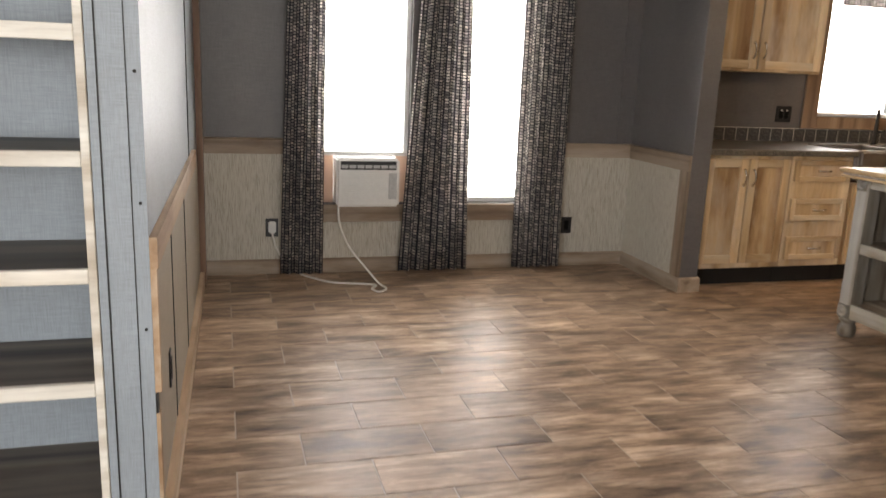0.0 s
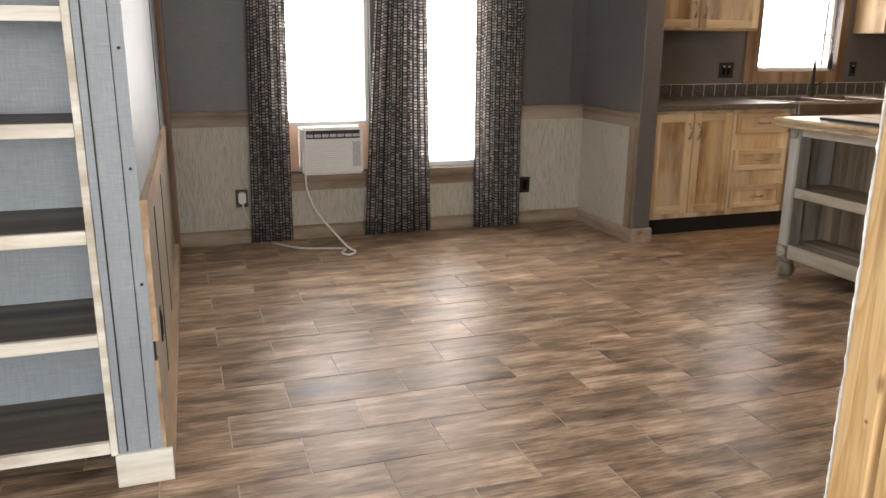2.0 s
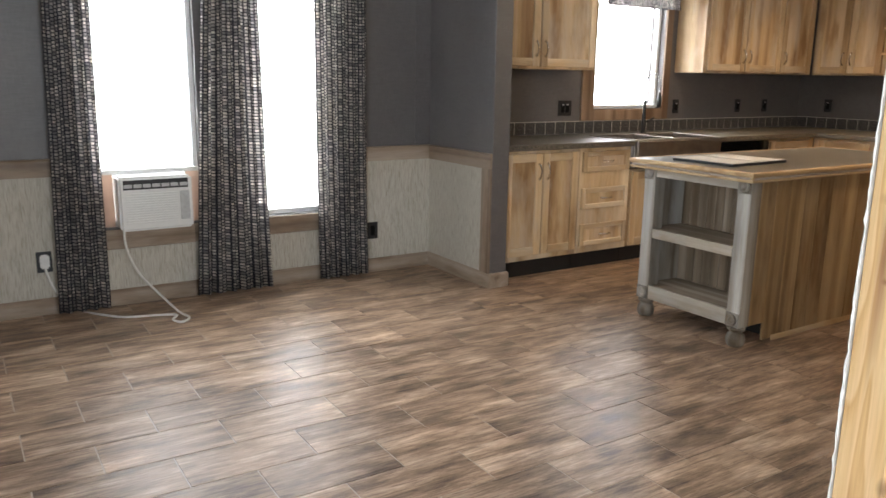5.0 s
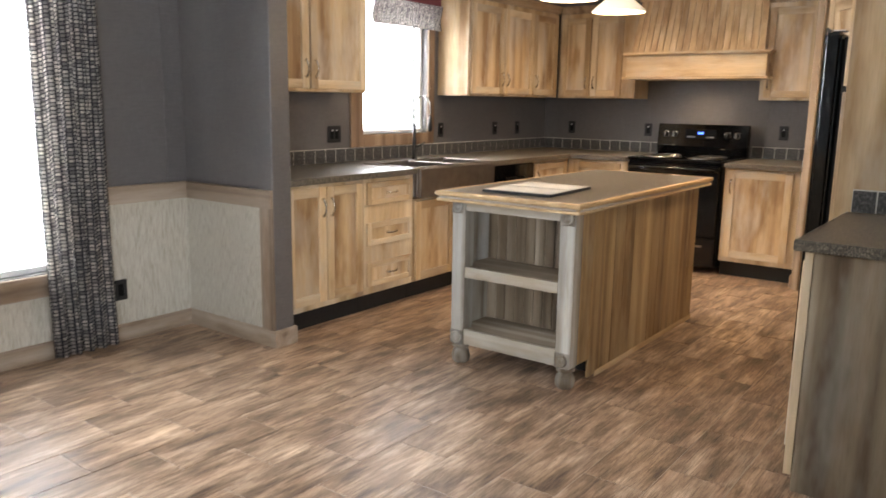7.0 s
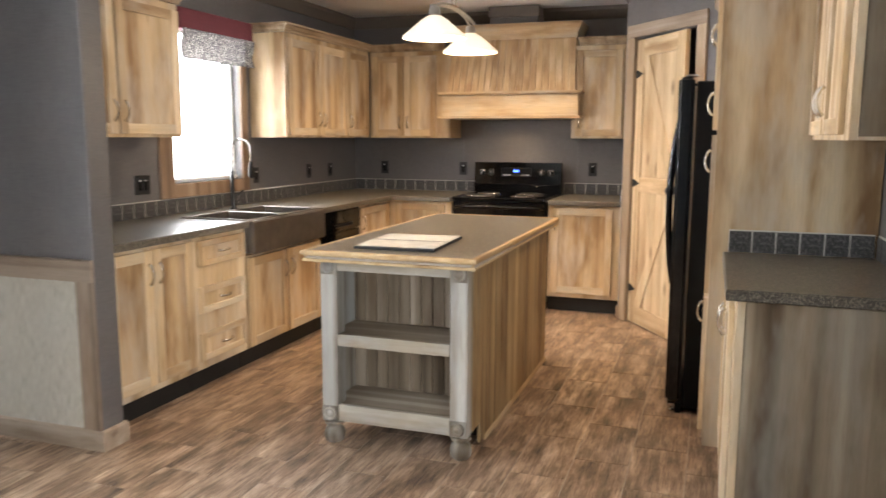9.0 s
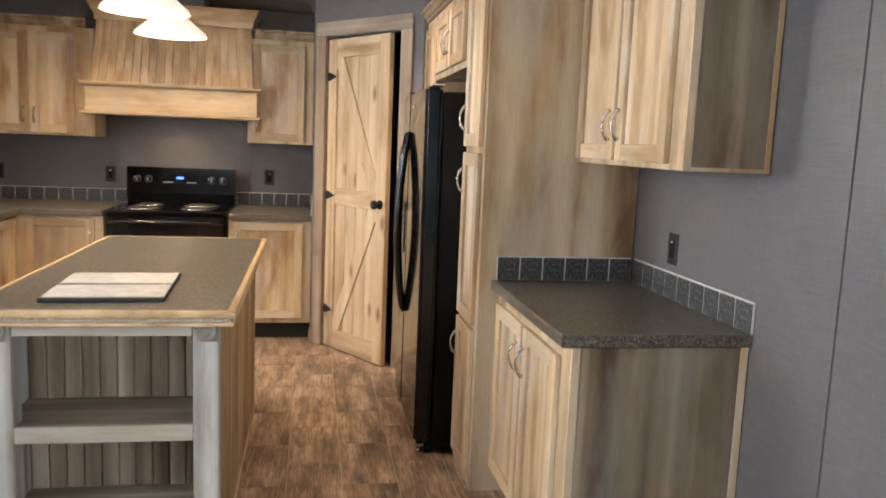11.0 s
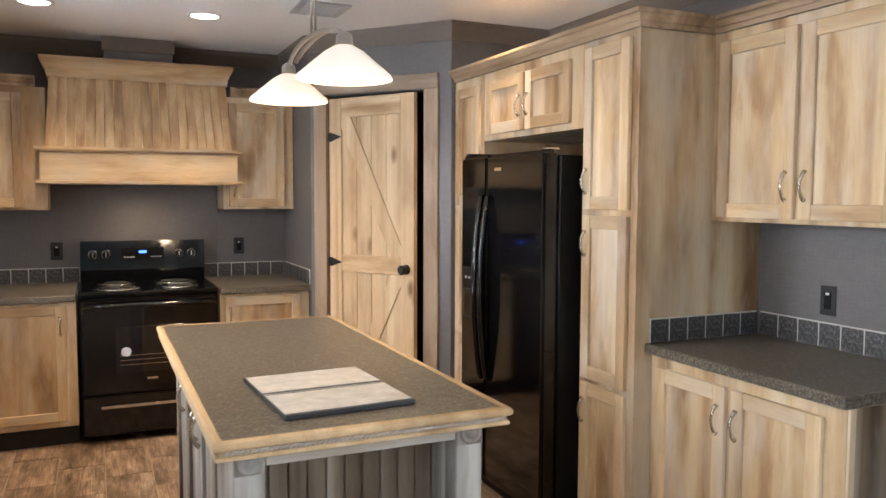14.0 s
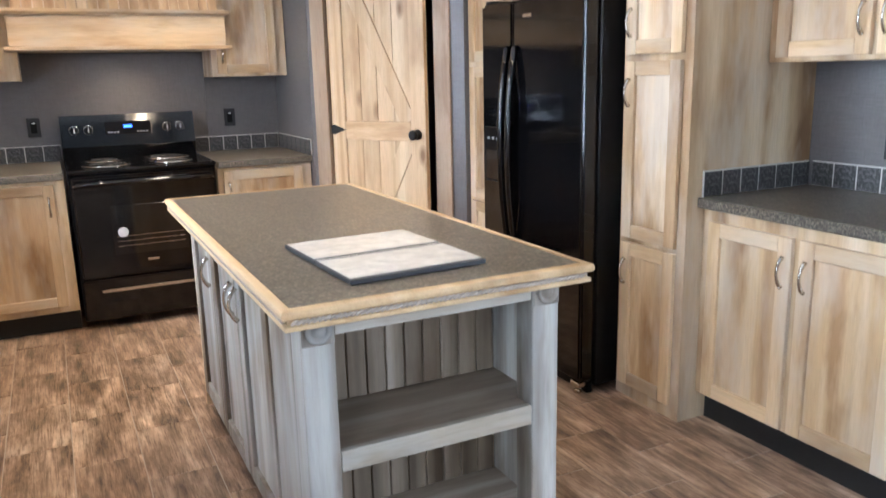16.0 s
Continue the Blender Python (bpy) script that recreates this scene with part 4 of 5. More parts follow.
for a, b in ((-0.425, -0.015), (0.015, 0.425)):
    part("bowl", box(a, b, 0.045, 0.46, 0.0, 0.03), bowl_steel, sk)
tp = thing("kitchen_tap", pose(4.70, 5.10, 0.90), "tall black and chrome spring-neck kitchen tap", "tap")
part("base", lathe(bmesh.new(), [(0.026, 0), (0.026, 0.008), (0.016, 0.014), (0.016, 0.15), (0.013, 0.16), (0.013, 0.26)], 16), iron, tp, "black tap body")
arc = [(0, 0, 0.26), (0, 0, 0.40)] + [(0, -0.075 + 0.075 * math.cos(a), 0.40 + 0.075 * math.sin(a)) for a in [math.pi * i / 10 for i in range(1, 11)]] + [(0, -0.15, 0.32)]
part("spring_neck", tube(bmesh.new(), arc, 0.0045, 10), iron, tp, "dark hose inside the spring")
hel, cnt = [], 150
tot = len(arc) - 1
for i in range(cnt + 1):
    u = i / cnt * tot
    k = min(int(u), tot - 1)
    c = Vector(arc[k]).lerp(Vector(arc[k + 1]), u - k)
    d = (Vector(arc[k + 1]) - Vector(arc[k])).normalized()
    sd = Vector((1, 0, 0))
    hel.append(c + 0.0075 * (math.cos(i * 1.3) * sd + math.sin(i * 1.3) * sd.cross(d)))
part("coil", tube(bmesh.new(), hel, 0.0018, 5), chrome, tp, "chrome coil spring")
part("spray_head", lathe(bmesh.new(), [(0.010, 0.0), (0.019, 0.015), (0.015, 0.07), (0.011, 0.11)], 14, (0, -0.15, 0.215)), iron, tp, "black spray head")
part("lever", tube(bmesh.new(), [(0.018, 0, 0.09), (0.05, -0.01, 0.10), (0.10, -0.02, 0.125)], 0.006), iron, tp)

# ---- dishwasher ----
dw = thing("dishwasher", pose(5.005, YF, 0), "black built-in dishwasher under the worktop", "dishwasher")
part("body", box(0.004, 0.612, 0.02, 0.58, 0.12, 0.858, 0.003), black_matt, dw)
part("door", box(0.004, 0.612, -0.022, 0.018, 0.13, 0.70, 0.006, 2), black_gloss, dw)
part("control_panel", box(0.004, 0.612, -0.03, 0.018, 0.705, 0.858, 0.008, 2), black_gloss, dw)
part("handle", box(0.17, 0.45, -0.045, -0.031, 0.735, 0.76, 0.005, 2), black_matt, dw)
part("toe_kick", box(0.004, 0.612, 0.055, 0.5, 0, 0.118), toe_black, dw)

# ---- range ----
ra = thing("range", pose(6.222, 4.024, 0, 0, 0, -90), "black electric coil range with a raised control panel", "range")
W = 0.784
part("body", box(0, W, 0.03, 0.73, 0.05, 0.885, 0.004), black_matt, ra)
part("cooktop", box(-0.002, W + 0.002, -0.015, 0.655, 0.886, 0.91, 0.008, 3), black_gloss, ra, "glossy black cooktop")
dr = part("oven_door", box(0.01, W - 0.01, -0.012, 0.029, 0.30, 0.872, 0.01, 3), black_gloss, ra)
part("oven_window", box(0.19, W - 0.19, -0.0155, -0.0122, 0.42, 0.70, 0.001), oven_glass, dr, "dark oven window")
for k in range(3):
    part("oven_rack_bar", box(0.21, W - 0.21, -0.0168, -0.0156, 0.47 + 0.028 * k, 0.4725 + 0.028 * k), nickel, dr, "faint rack wire")
part("door_badge", lathe(bmesh.new(), [(0.028, 0.0), (0.028, 0.0015)], 20, (0.245, -0.0172, 0.55), 'Y'), outlet_white, dr, "round pale sticker")
part("emblem", box(0.36, 0.42, -0.0168, -0.0156, 0.375, 0.387, 0.0005), chrome, dr, "small chrome emblem")
hb = tube(bmesh.new(), [(0.028, -0.012, 0.822), (0.040, -0.046, 0.832), (0.2, -0.054, 0.834), (W / 2, -0.057, 0.835), (W - 0.2, -0.054, 0.834), (W - 0.040, -0.046, 0.832), (W - 0.028, -0.012, 0.822)], 0.014, 10)
part("oven_handle", hb, black_gloss, dr)
dw_ = part("storage_drawer", box(0.01, W - 0.01, -0.010, 0.029, 0.055, 0.29, 0.008, 2), black_gloss, ra)
# nickel paints in the gleam that the black pull shows from some angles
part("drawer_lip", box(0.10, W - 0.10, -0.022, -0.0105, 0.215, 0.232, 0.004, 2), nickel, dw_, "drawer pull lip, bright for the gleam on its black edge")
bg = bmesh.new()
solid(bg, [(0.655, 0.905), (0.635, 0.985), (0.658, 1.175), (0.715, 1.175), (0.735, 0.905)], 0, W)
for v in bg.verts:
    v.co = Vector((v.co.z, v.co.x, v.co.y))
bmesh.ops.recalc_face_normals(bg, faces=bg.faces)
bgo = part("control_panel", bg, black_gloss, ra)
tilt = math.atan2(0.023, 0.19)


def on_panel(u, h):
    return (u, 0.635 + 0.023 * (h - 0.985) / 0.19, h)


for u in (0.075, 0.155, 0.615, 0.695):
    x, y, h = on_panel(u, 1.085)
    kn = part("knob", lathe(bmesh.new(), [(0.024, 0.0), (0.024, -0.008), (0.019, -0.012), (0.017, -0.028), (0.012, -0.031)], 18, (0, 0, 0), 'Y'), black_matt, bgo, at=(x, y - 0.001, h))
    part("knob_ring", lathe(bmesh.new(), [(0.0255, 0.0), (0.0285, 0.0), (0.0285, -0.004), (0.0255, -0.004)], 20, (0, 0, 0), 'Y', False), chrome, kn, "chrome knob ring")
    part("pointer", box(-0.003, 0.003, -0.034, -0.0312, -0.012, 0.016, 0.0008), outlet_white, kn, "pale knob pointer")
x, y, h = on_panel(0.375, 1.085)
part("clock_panel", box(0.25, 0.52, y - 0.004, y + 0.002, 1.045, 1.13, 0.002), black_matt, bgo)
part("clock_display", box(0.36, 0.408, y - 0.0062, y - 0.0042, 1.092, 1.108), display_blue, bgo, "lit blue clock digits")
for k in range(4):
    part("button", box(0.265 + 0.018 * k, 0.277 + 0.018 * k, y - 0.006, y - 0.0042, 1.062, 1.070), grey_plastic, bgo)
    part("button", box(0.435 + 0.018 * k, 0.447 + 0.018 * k, y - 0.006, y - 0.0042, 1.062, 1.070), grey_plastic, bgo)
for cx, cy, r in ((0.21, 0.155, 0.112), (0.57, 0.155, 0.088), (0.21, 0.43, 0.088), (0.57, 0.43, 0.112)):
    bn = part("burner_bowl", lathe(bmesh.new(), [(r + 0.022, 0.0), (r + 0.020, 0.008), (r + 0.006, 0.006), (r - 0.01, 0.001), (r * 0.5, 0.0005)], 28, (cx, cy, 0.911)), chrome, ra, "chrome drip bowl")
    sp = [((0.02 + (r - 0.034) * i / 60) * math.cos(i * 0.42) + cx, (0.02 + (r - 0.034) * i / 60) * math.sin(i * 0.42) + cy, 0.9195) for i in range(61)]
    part("coil_element", tube(bmesh.new(), sp, 0.0036, 6), iron, bn, "black coil element")

# ---- range hood ----
ho = thing("range_hood", pose(E, 3.64, 1.55, 0, 0, -90), "maple range hood with a tapered beadboard canopy", "range hood")
hw = 0.585
part("lower_band", box(-hw, hw, -0.44, -0.002, 0.022, 0.195, 0.003), maple_x, ho)
part("bottom_ledge", box(-hw - 0.028, hw + 0.028, -0.47, -0.002, 0.0, 0.021, 0.004), maple_x, ho, "projecting maple ledge")
part("top_ledge", sweep(bmesh.new(), [(0, 0.196), (0.012, 0.196), (0.028, 0.21), (0.028, 0.225), (0, 0.225)], [(-hw, -0.002), (-hw, -0.44), (hw, -0.44), (hw, -0.002)]), maple_x, ho)
b0, b1, t0, t1 = hw - 0.03, hw - 0.055, -0.41, -0.30
core = bmesh.new()
lo = [core.verts.new(p) for p in ((-b0, t0 + 0.008, 0.2), (b0, t0 + 0.008, 0.2), (b0, -0.002, 0.2), (-b0, -0.002, 0.2))]
hi = [core.verts.new(p) for p in ((-b1, t1 + 0.008, 0.68), (b1, t1 + 0.008, 0.68), (b1, -0.002, 0.68), (-b1, -0.002, 0.68))]
core.faces.new(lo[::-1]), core.faces.new(hi)
for i in range(4):
    core.faces.new((lo[i], lo[(i + 1) % 4], hi[(i + 1) % 4], hi[i]))
part("canopy", core, maple, ho)
nb = 20
for i in range(nb):
    u0, u1 = -1 + 2 * i / nb, -1 + 2 * (i + 1) / nb
    g = 0.0036
    q = bmesh.new()
    vs = []
    for hh, bb, tt in ((0.226, b0, t0), (0.66, b1, t1)):
        for dy in (0.0, 0.009):
            vs.append([q.verts.new((u0 * bb + g, tt + dy, hh)), q.verts.new((u1 * bb - g, tt + dy, hh))])
    (a, b), (c, d), (e, f), (h1, k1) = vs
    for face in ((a, b, f, e), (c, h1, k1, d), (a, c, d, b), (e, f, k1, h1), (a, e, h1, c), (b, d, k1, f)):
        q.faces.new(face)
    bmesh.ops.recalc_face_normals(q, faces=q.faces)
    part("bead_board", q, hood_board, ho)
part("crown", sweep(bmesh.new(), [(0, 0.66), (0.012, 0.66), (0.016, 0.70), (0.05, 0.765), (0.05, 0.785), (0, 0.785)], [(-b1, -0.002), (-b1, t1), (b1, t1), (b1, -0.002)]), maple_x, ho, "maple crown moulding")
part("cover", box(-b1, b1, t1, -0.002, 0.68, 0.783), maple, ho)
lamp("hood_lamp", 'SPOT', pose(E - 0.27, 3.64, 1.543), 15, WARM, 0.10, parent=ho).data.spot_size = radians(165)
ch = thing("vent_chimney", pose(E, 3.645, 2.337, 0, 0, -90), "grey papered vent box above the range hood", "vent box")
part("shaft", box(-0.205, 0.205, -0.27, -0.002, 0.0, CEIL - 2.339), wallpaper, ch)
part("cap", box(-0.22, 0.22, -0.285, -0.27, 0.06, CEIL - 2.339, 0.003), crown_paint, ch)

# ---- refrigerator ----
fr = thing("refrigerator", pose(4.945, 2.175, 0, 0, 0, 180), "black side-by-side refrigerator with curved handles", "refrigerator")
FW = 0.815
part("cabinet", box(0.004, FW - 0.004, 0.085, 0.80, 0.03, 1.665, 0.006), black_matt, fr)
for nm, a, b in (("freezer_door", 0.0, 0.279), ("fridge_door", 0.285, FW)):
    d = part(nm, box(a, b, 0.0, 0.075, 0.06, 1.685, 0.014, 3), black_gloss, fr)
    x = 0.279 - 0.03 if nm == "freezer_door" else 0.285 + 0.03
    pts = [(x, -0.002, 0.575)] + [(x, -0.010 - 0.036 * math.sin(math.pi * i / 14) ** 0.8, 0.585 + 0.89 * i / 14) for i in range(15)] + [(x, -0.002, 1.485)]
    part("door_handle", tube(bmesh.new(), pts, 0.015, 10, [0.8] + [1.0 + 0.2 * math.sin(math.pi * i / 14) for i in range(15)] + [0.8]), black_gloss, d)
    if nm == "freezer_door":
        part("dispenser", box(0.03, 0.205, -0.004, 0.002, 0.86, 1.12, 0.003), black_matt, d, "water and ice dispenser")
        part("dispenser_recess", box(0.045, 0.19, -0.006, -0.0042, 0.87, 1.01), oven_glass, d)
        for k in range(3):
            part("button", box(0.06 + 0.04 * k, 0.08 + 0.04 * k, -0.006, -0.0042, 1.06, 1.072), grey_plastic, d)
    else:
        part("emblem", box(0.37, 0.44, -0.0025, 0.0002, 1.605, 1.62, 0.0005), chrome, d, "small chrome emblem")
part("hinge_cover", box(0.74, 0.80, 0.03, 0.09, 1.686, 1.696, 0.003), nickel, fr, "bright metal hinge cover")
part("hinge_cover", box(0.01, 0.065, 0.02, 0.19, 1.686, 1.702, 0.004), black_matt, fr)
part("kick_grille", box(0.01, FW - 0.01, 0.05, 0.08, 0.0, 0.055, 0.004), black_matt, fr)
for x in (0.05, FW - 0.05):
    part("foot_bracket", box(x - 0.03, x + 0.03, 0.01, 0.07, 0.028, 0.05, 0.004), nickel, fr, "metal foot bracket")
    part("foot", lathe(bmesh.new(), [(0.018, 0.0), (0.018, 0.012), (0.008, 0.014), (0.008, 0.03)], 12, (x, 0.03, 0)), nickel, fr)

# ---- pantry door ----
dang = math.degrees(math.atan2(DIAG.y, DIAG.x))
pd = thing("door_1", pose(*diag(0.138, -0.004), 0.012, 0, 0, dang - 7), "knotty pale barn-style pantry door standing ajar", "door", "", "structure")
DW, DH, DT = 0.665, 2.08, 0.036
for k in range(4):
    a, b = 0.10 + (DW - 0.20) * k / 4, 0.10 + (DW - 0.20) * (k + 1) / 4
    part("board", box(a + 0.0012, b - 0.0012, 0.012, DT - 0.004, 0.05, DH - 0.05, 0.002), door_wood, pd)
for a, b in ((0, 0.10), (DW - 0.10, DW)):
    part("stile", box(a, b, 0, DT, 0, DH, 0.003), door_wood, pd)
door_wood_x = wood("knotty_door_wood_level", (0.46, 0.31, 0.17), (0.60, 0.44, 0.27), (0.68, 0.54, 0.36), axis='X')
for a, b in ((0, 0.13), (0.99, 1.10), (DH - 0.12, DH)):
    part("rail", box(0.1005, DW - 0.1005, 0.001, DT, a, b, 0.003), door_wood_x, pd)


def brace(x0, z0, x1, z1):
    q = bmesh.new()
    d = Vector((x1 - x0, z1 - z0)).normalized()
    n = Vector((-d.y, d.x)) * 0.048
    pr = [(x0 - n.x, z0 - n.y), (x0 + n.x, z0 + n.y), (x1 + n.x, z1 + n.y), (x1 - n.x, z1 - n.y)]
    f0, f1 = [q.verts.new((x, 0.002, z)) for x, z in pr], [q.verts.new((x, 0.0118, z)) for x, z in pr]
    q.faces.new(f0), q.faces.new(f1[::-1])
    for k in range(4):
        q.faces.new((f0[k], f0[(k + 1) % 4], f1[(k + 1) % 4], f1[k]))
    bmesh.ops.recalc_face_normals(q, faces=q.faces)
    return q


part("brace", brace(0.118, DH - 0.115, DW - 0.118, 1.10), door_wood, pd)
part("brace", brace(0.118, 0.125, DW - 0.118, 0.995), door_wood, pd)
kn = part("knob", lathe(bmesh.new(), [(0.03, 0), (0.03, -0.006), (0.012, -0.012), (0.012, -0.03), (0.027, -0.038), (0.029, -0.052), (0.018, -0.062)], 20, (DW - 0.055, 0, 1.03), 'Y'), iron, pd, "round black knob")
for z in (0.26, 1.05, 1.84):
    hg = bmesh.new()
    solid(hg, [(-0.014, -0.020), (0.016, -0.030), (0.105, 0.0), (0.016, 0.030), (-0.014, 0.020)], -0.003, -0.0005)
    for v in hg.verts:
        v.co = Vector((v.co.x, v.co.z, z + v.co.y))
    bmesh.ops.recalc_face_normals(hg, faces=hg.faces)
    part("hinge", hg, iron, pd, "black arrow-shaped hinge")
cs = thing("door_casing", pose(*diag(0, 0), 0, 0, 0, dang), "brown wooden pantry door casing", "door casing", "", "structure")
part("casing_board", box(0.035, 0.13, -0.018, -0.0005, 0, 2.115, 0.003), casing_wood, cs)
part("casing_board", box(0.83, 0.925, -0.018, -0.0005, 0, 2.115, 0.003), casing_wood, cs)
part("casing_head", box(0.035, 0.925, -0.019, -0.0005, 2.116, 2.205, 0.003), trim_wood, cs)
part("jamb", box(0.8205, 0.83, -0.0004, 0.10, 0, 2.11), casing_wood, cs)
part("jamb", box(0.13, 0.1335, -0.0004, 0.10, 0, 2.11), casing_wood, cs)
structure("baseboard_pantry", sweep(bmesh.new(), BASE, [(6.235, 2.65), (A.x, A.y), diag(0.034, 0)]), casing_wood, "brown baseboard by the pantry door")
structure("baseboard_pantry_end", sweep(bmesh.new(), BASE, [diag(0.926, 0), (B.x + 0.004, B.y + 0.003)]), casing_wood, "brown baseboard by the pantry door")

# ---- kitchen island ----
IX0, IX1, IY0, IY1 = 3.12, 4.915, 2.888, 3.69
isl = thing("kitchen_island", pose((IX0 + IX1) / 2, (IY0 + IY1) / 2, 0), "weathered grey and maple kitchen island with open end shelves", "island")
hx, hy = (IX1 - IX0) / 2, (IY1 - IY0) / 2
ix, iy = hx - 0.075, hy - 0.055           # half size of the body
IT = 0.90
part("worktop", box(-hx + 0.022, hx - 0.022, -hy + 0.022, hy - 0.022, 0.866, IT, 0.003), island_top_mat, isl, "dark speckled laminate top")
EP = [(0, 0.852), (0.013, 0.852), (0.017, 0.855), (0.017, 0.862), (0.014, 0.865), (0.008, 0.866), (0.008, 0.878), (0.018, 0.879), (0.023, 0.884), (0.024, 0.892), (0.021, 0.899), (0.014, IT + 0.002), (0, IT + 0.002)]
o = 0.0215
path = [(-hx + o, -hy + o), (hx - o, -hy + o), (hx - o, hy - o), (-hx + o, hy - o)]
part("edge_moulding", sweep(bmesh.new(), EP, path, True), edge_maple, isl, "pale maple edge moulding")
rope = bmesh.new()                         # twisted rope bead under the edge
for (ax, ay), (bx_, by_) in zip(path, path[1:] + path[:1]):
    L = math.hypot(bx_ - ax, by_ - ay)
    n = int(L / 0.012)
    ux, uy = (bx_ - ax) / L, (by_ - ay) / L
    nx, ny = uy, -ux
    for k in range(n):
        c = (k + 0.5) / n * L
        p = Vector((ax + ux * c + nx * 0.0140, ay + uy * c + ny * 0.0140, 0.872))
        dv = Vector((ux * 0.008, uy * 0.008, 0.0048))
        tube(rope, [p - dv, p, p + dv], 0.0046, 5, [0.7, 1, 0.7])
part("rope_bead", rope, rope_wood, isl, "carved rope bead")
BK = -ix + 0.30                            # back of the open shelves
for sx, sy in ((-1, -1), (-1, 1)):
    cx, cy = sx * (ix - 0.04), sy * (iy - 0.04)
    po = part("corner_post", box(cx - 0.04, cx + 0.04, cy - 0.04, cy + 0.04, 0.105, 0.862, 0.003), weathered, isl)
    for z in (0.825, 0.145):
        part("corner_block", box(cx - 0.0465, cx - 0.0402, cy - 0.0385, cy + 0.0385, z - 0.036, z + 0.036, 0.002), weathered, po)
        bm = lathe(bmesh.new(), [(0.031, 0.0), (0.032, -0.006), (0.027, -0.011), (0.022, -0.003), (0.016, -0.003), (0.012, -0.010), (0.003, -0.011)], 20, (cx - 0.0468, cy, z), 'X')
        part("rosette", bm, weathered, po, "round carved rosette")
    part("foot", lathe(bmesh.new(), [(0.034, 0.0), (0.045, 0.012), (0.049, 0.038), (0.043, 0.064), (0.032, 0.072), (0.032, 0.080), (0.045, 0.088), (0.045, 0.1045)], 24, (cx, cy, 0)), weathered, isl, "turned bun foot")
y0, y1 = -iy + 0.081, iy - 0.081
part("top_rail", box(-ix + 0.003, -ix + 0.025, y0, y1, 0.805, 0.862, 0.002), weathered_y, isl)
part("shelf", box(-ix + 0.004, BK, -iy + 0.02, iy - 0.02, 0.492, 0.512, 0.001), shelf_brown, isl, "grey-brown middle shelf")
part("shelf_lip", box(-ix + 0.001, -ix + 0.022, y0, y1, 0.462, 0.516, 0.002), weathered_y, isl)
part("shelf", box(-ix + 0.004, BK, -iy + 0.02, iy - 0.02, 0.165, 0.185, 0.001), shelf_brown, isl, "grey-brown bottom shelf")
part("bottom_rail", box(-ix + 0.001, -ix + 0.022, y0, y1, 0.11, 0.189, 0.002), weathered_y, isl)
for z0, z1 in ((0.186, 0.491), (0.513, 0.86)):
    for sy in (-1, 1):
        part("shelf_side", box(-ix + 0.08, BK, sy * (iy - 0.020) - 0.006, sy * (iy - 0.020) + 0.006, z0, z1), weathered, isl)
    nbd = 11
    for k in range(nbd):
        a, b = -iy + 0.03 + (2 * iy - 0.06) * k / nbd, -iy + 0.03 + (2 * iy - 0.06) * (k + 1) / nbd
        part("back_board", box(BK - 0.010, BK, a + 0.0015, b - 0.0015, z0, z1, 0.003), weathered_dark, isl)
# body, plank side facing south, doors facing north
part("body", box(BK + 0.001, ix - 0.014, -iy + 0.016, iy - 0.022, 0.10, 0.861), maple_panel, isl)
part("toe_kick", box(BK + 0.01, ix - 0.03, -iy + 0.03, iy - 0.09, 0.0, 0.0995), toe_black, isl)
npl = 13
for k in range(npl):
    a, b = -ix + 0.081 + (2 * ix - 0.083) * k / npl, -ix + 0.081 + (2 * ix - 0.083) * (k + 1) / npl
    zb = 0.108 if b < BK - 0.05 else 0.012
    part("side_plank", box(a + 0.0012, b - 0.0012, -iy, -iy + 0.014, zb, 0.851, 0.0015), side_plank_wood, isl)
part("floor_strip", box(BK - 0.03, ix, -iy - 0.006, -iy - 0.0005, 0.0, 0.03, 0.002), maple_x, isl, "pale strip along the floor")
part("end_panel", box(ix - 0.013, ix, -iy + 0.016, iy - 0.022, 0.012, 0.861, 0.001), maple_panel, isl)
part("end_panel", box(-ix + 0.081, BK - 0.002, iy - 0.016, iy - 0.002, 0.108, 0.861, 0.001), weathered, isl, "weathered grey panel")
xs_ = [BK + 0.02, BK + 0.41, BK + 0.80, BK + 1.19]
for k in range(3):
    a, b = xs_[k] + 0.006, min(xs_[k + 1] - 0.006, ix - 0.03)
    front("door", isl, a, b, 0.135, 0.835, (0.03 if k == 0 else (b - a) - 0.03, 0.58, True), frame_mat=weathered, panel_mat=weathered, label="weathered grey framed door", turn=math.pi, depth=iy - 0.0215)

# black strip puts the shade of the door gap into colour
part("shadow_gap", box(BK + 0.002, BK + 0.016, iy - 0.0216, iy - 0.016, 0.108, 0.861), toe_black, isl, "black strip painting the shaded gap beside the doors")

# sample board on the island
sb = thing("sample_board", pose(3.493, 3.318, IT + 0.001, 0, 0, 3), "open black sample board with two cream tiles", "sample board")
part("backing", box(-0.238, -0.002, -0.187, 0.187, 0, 0.0125, 0.0015), sample_dark, sb, "black backing board")
part("backing", box(0.002, 0.238, -0.187, 0.187, 0, 0.0125, 0.0015), sample_dark, sb, "black backing board")
part("sample_tile", box(-0.224, -0.020, -0.183, 0.183, 0.0127, 0.0145, 0.0005), sample_white, sb, "cream tile sample")
part("sample_tile", box(0.014, 0.226, -0.183, 0.183, 0.0127, 0.0145, 0.0005), sample_white, sb, "cream tile sample")

part("hinge_strip", box(-0.0075, -0.0035, -0.183, 0.183, 0.0127, 0.0140, 0.0003), sample_white, sb)

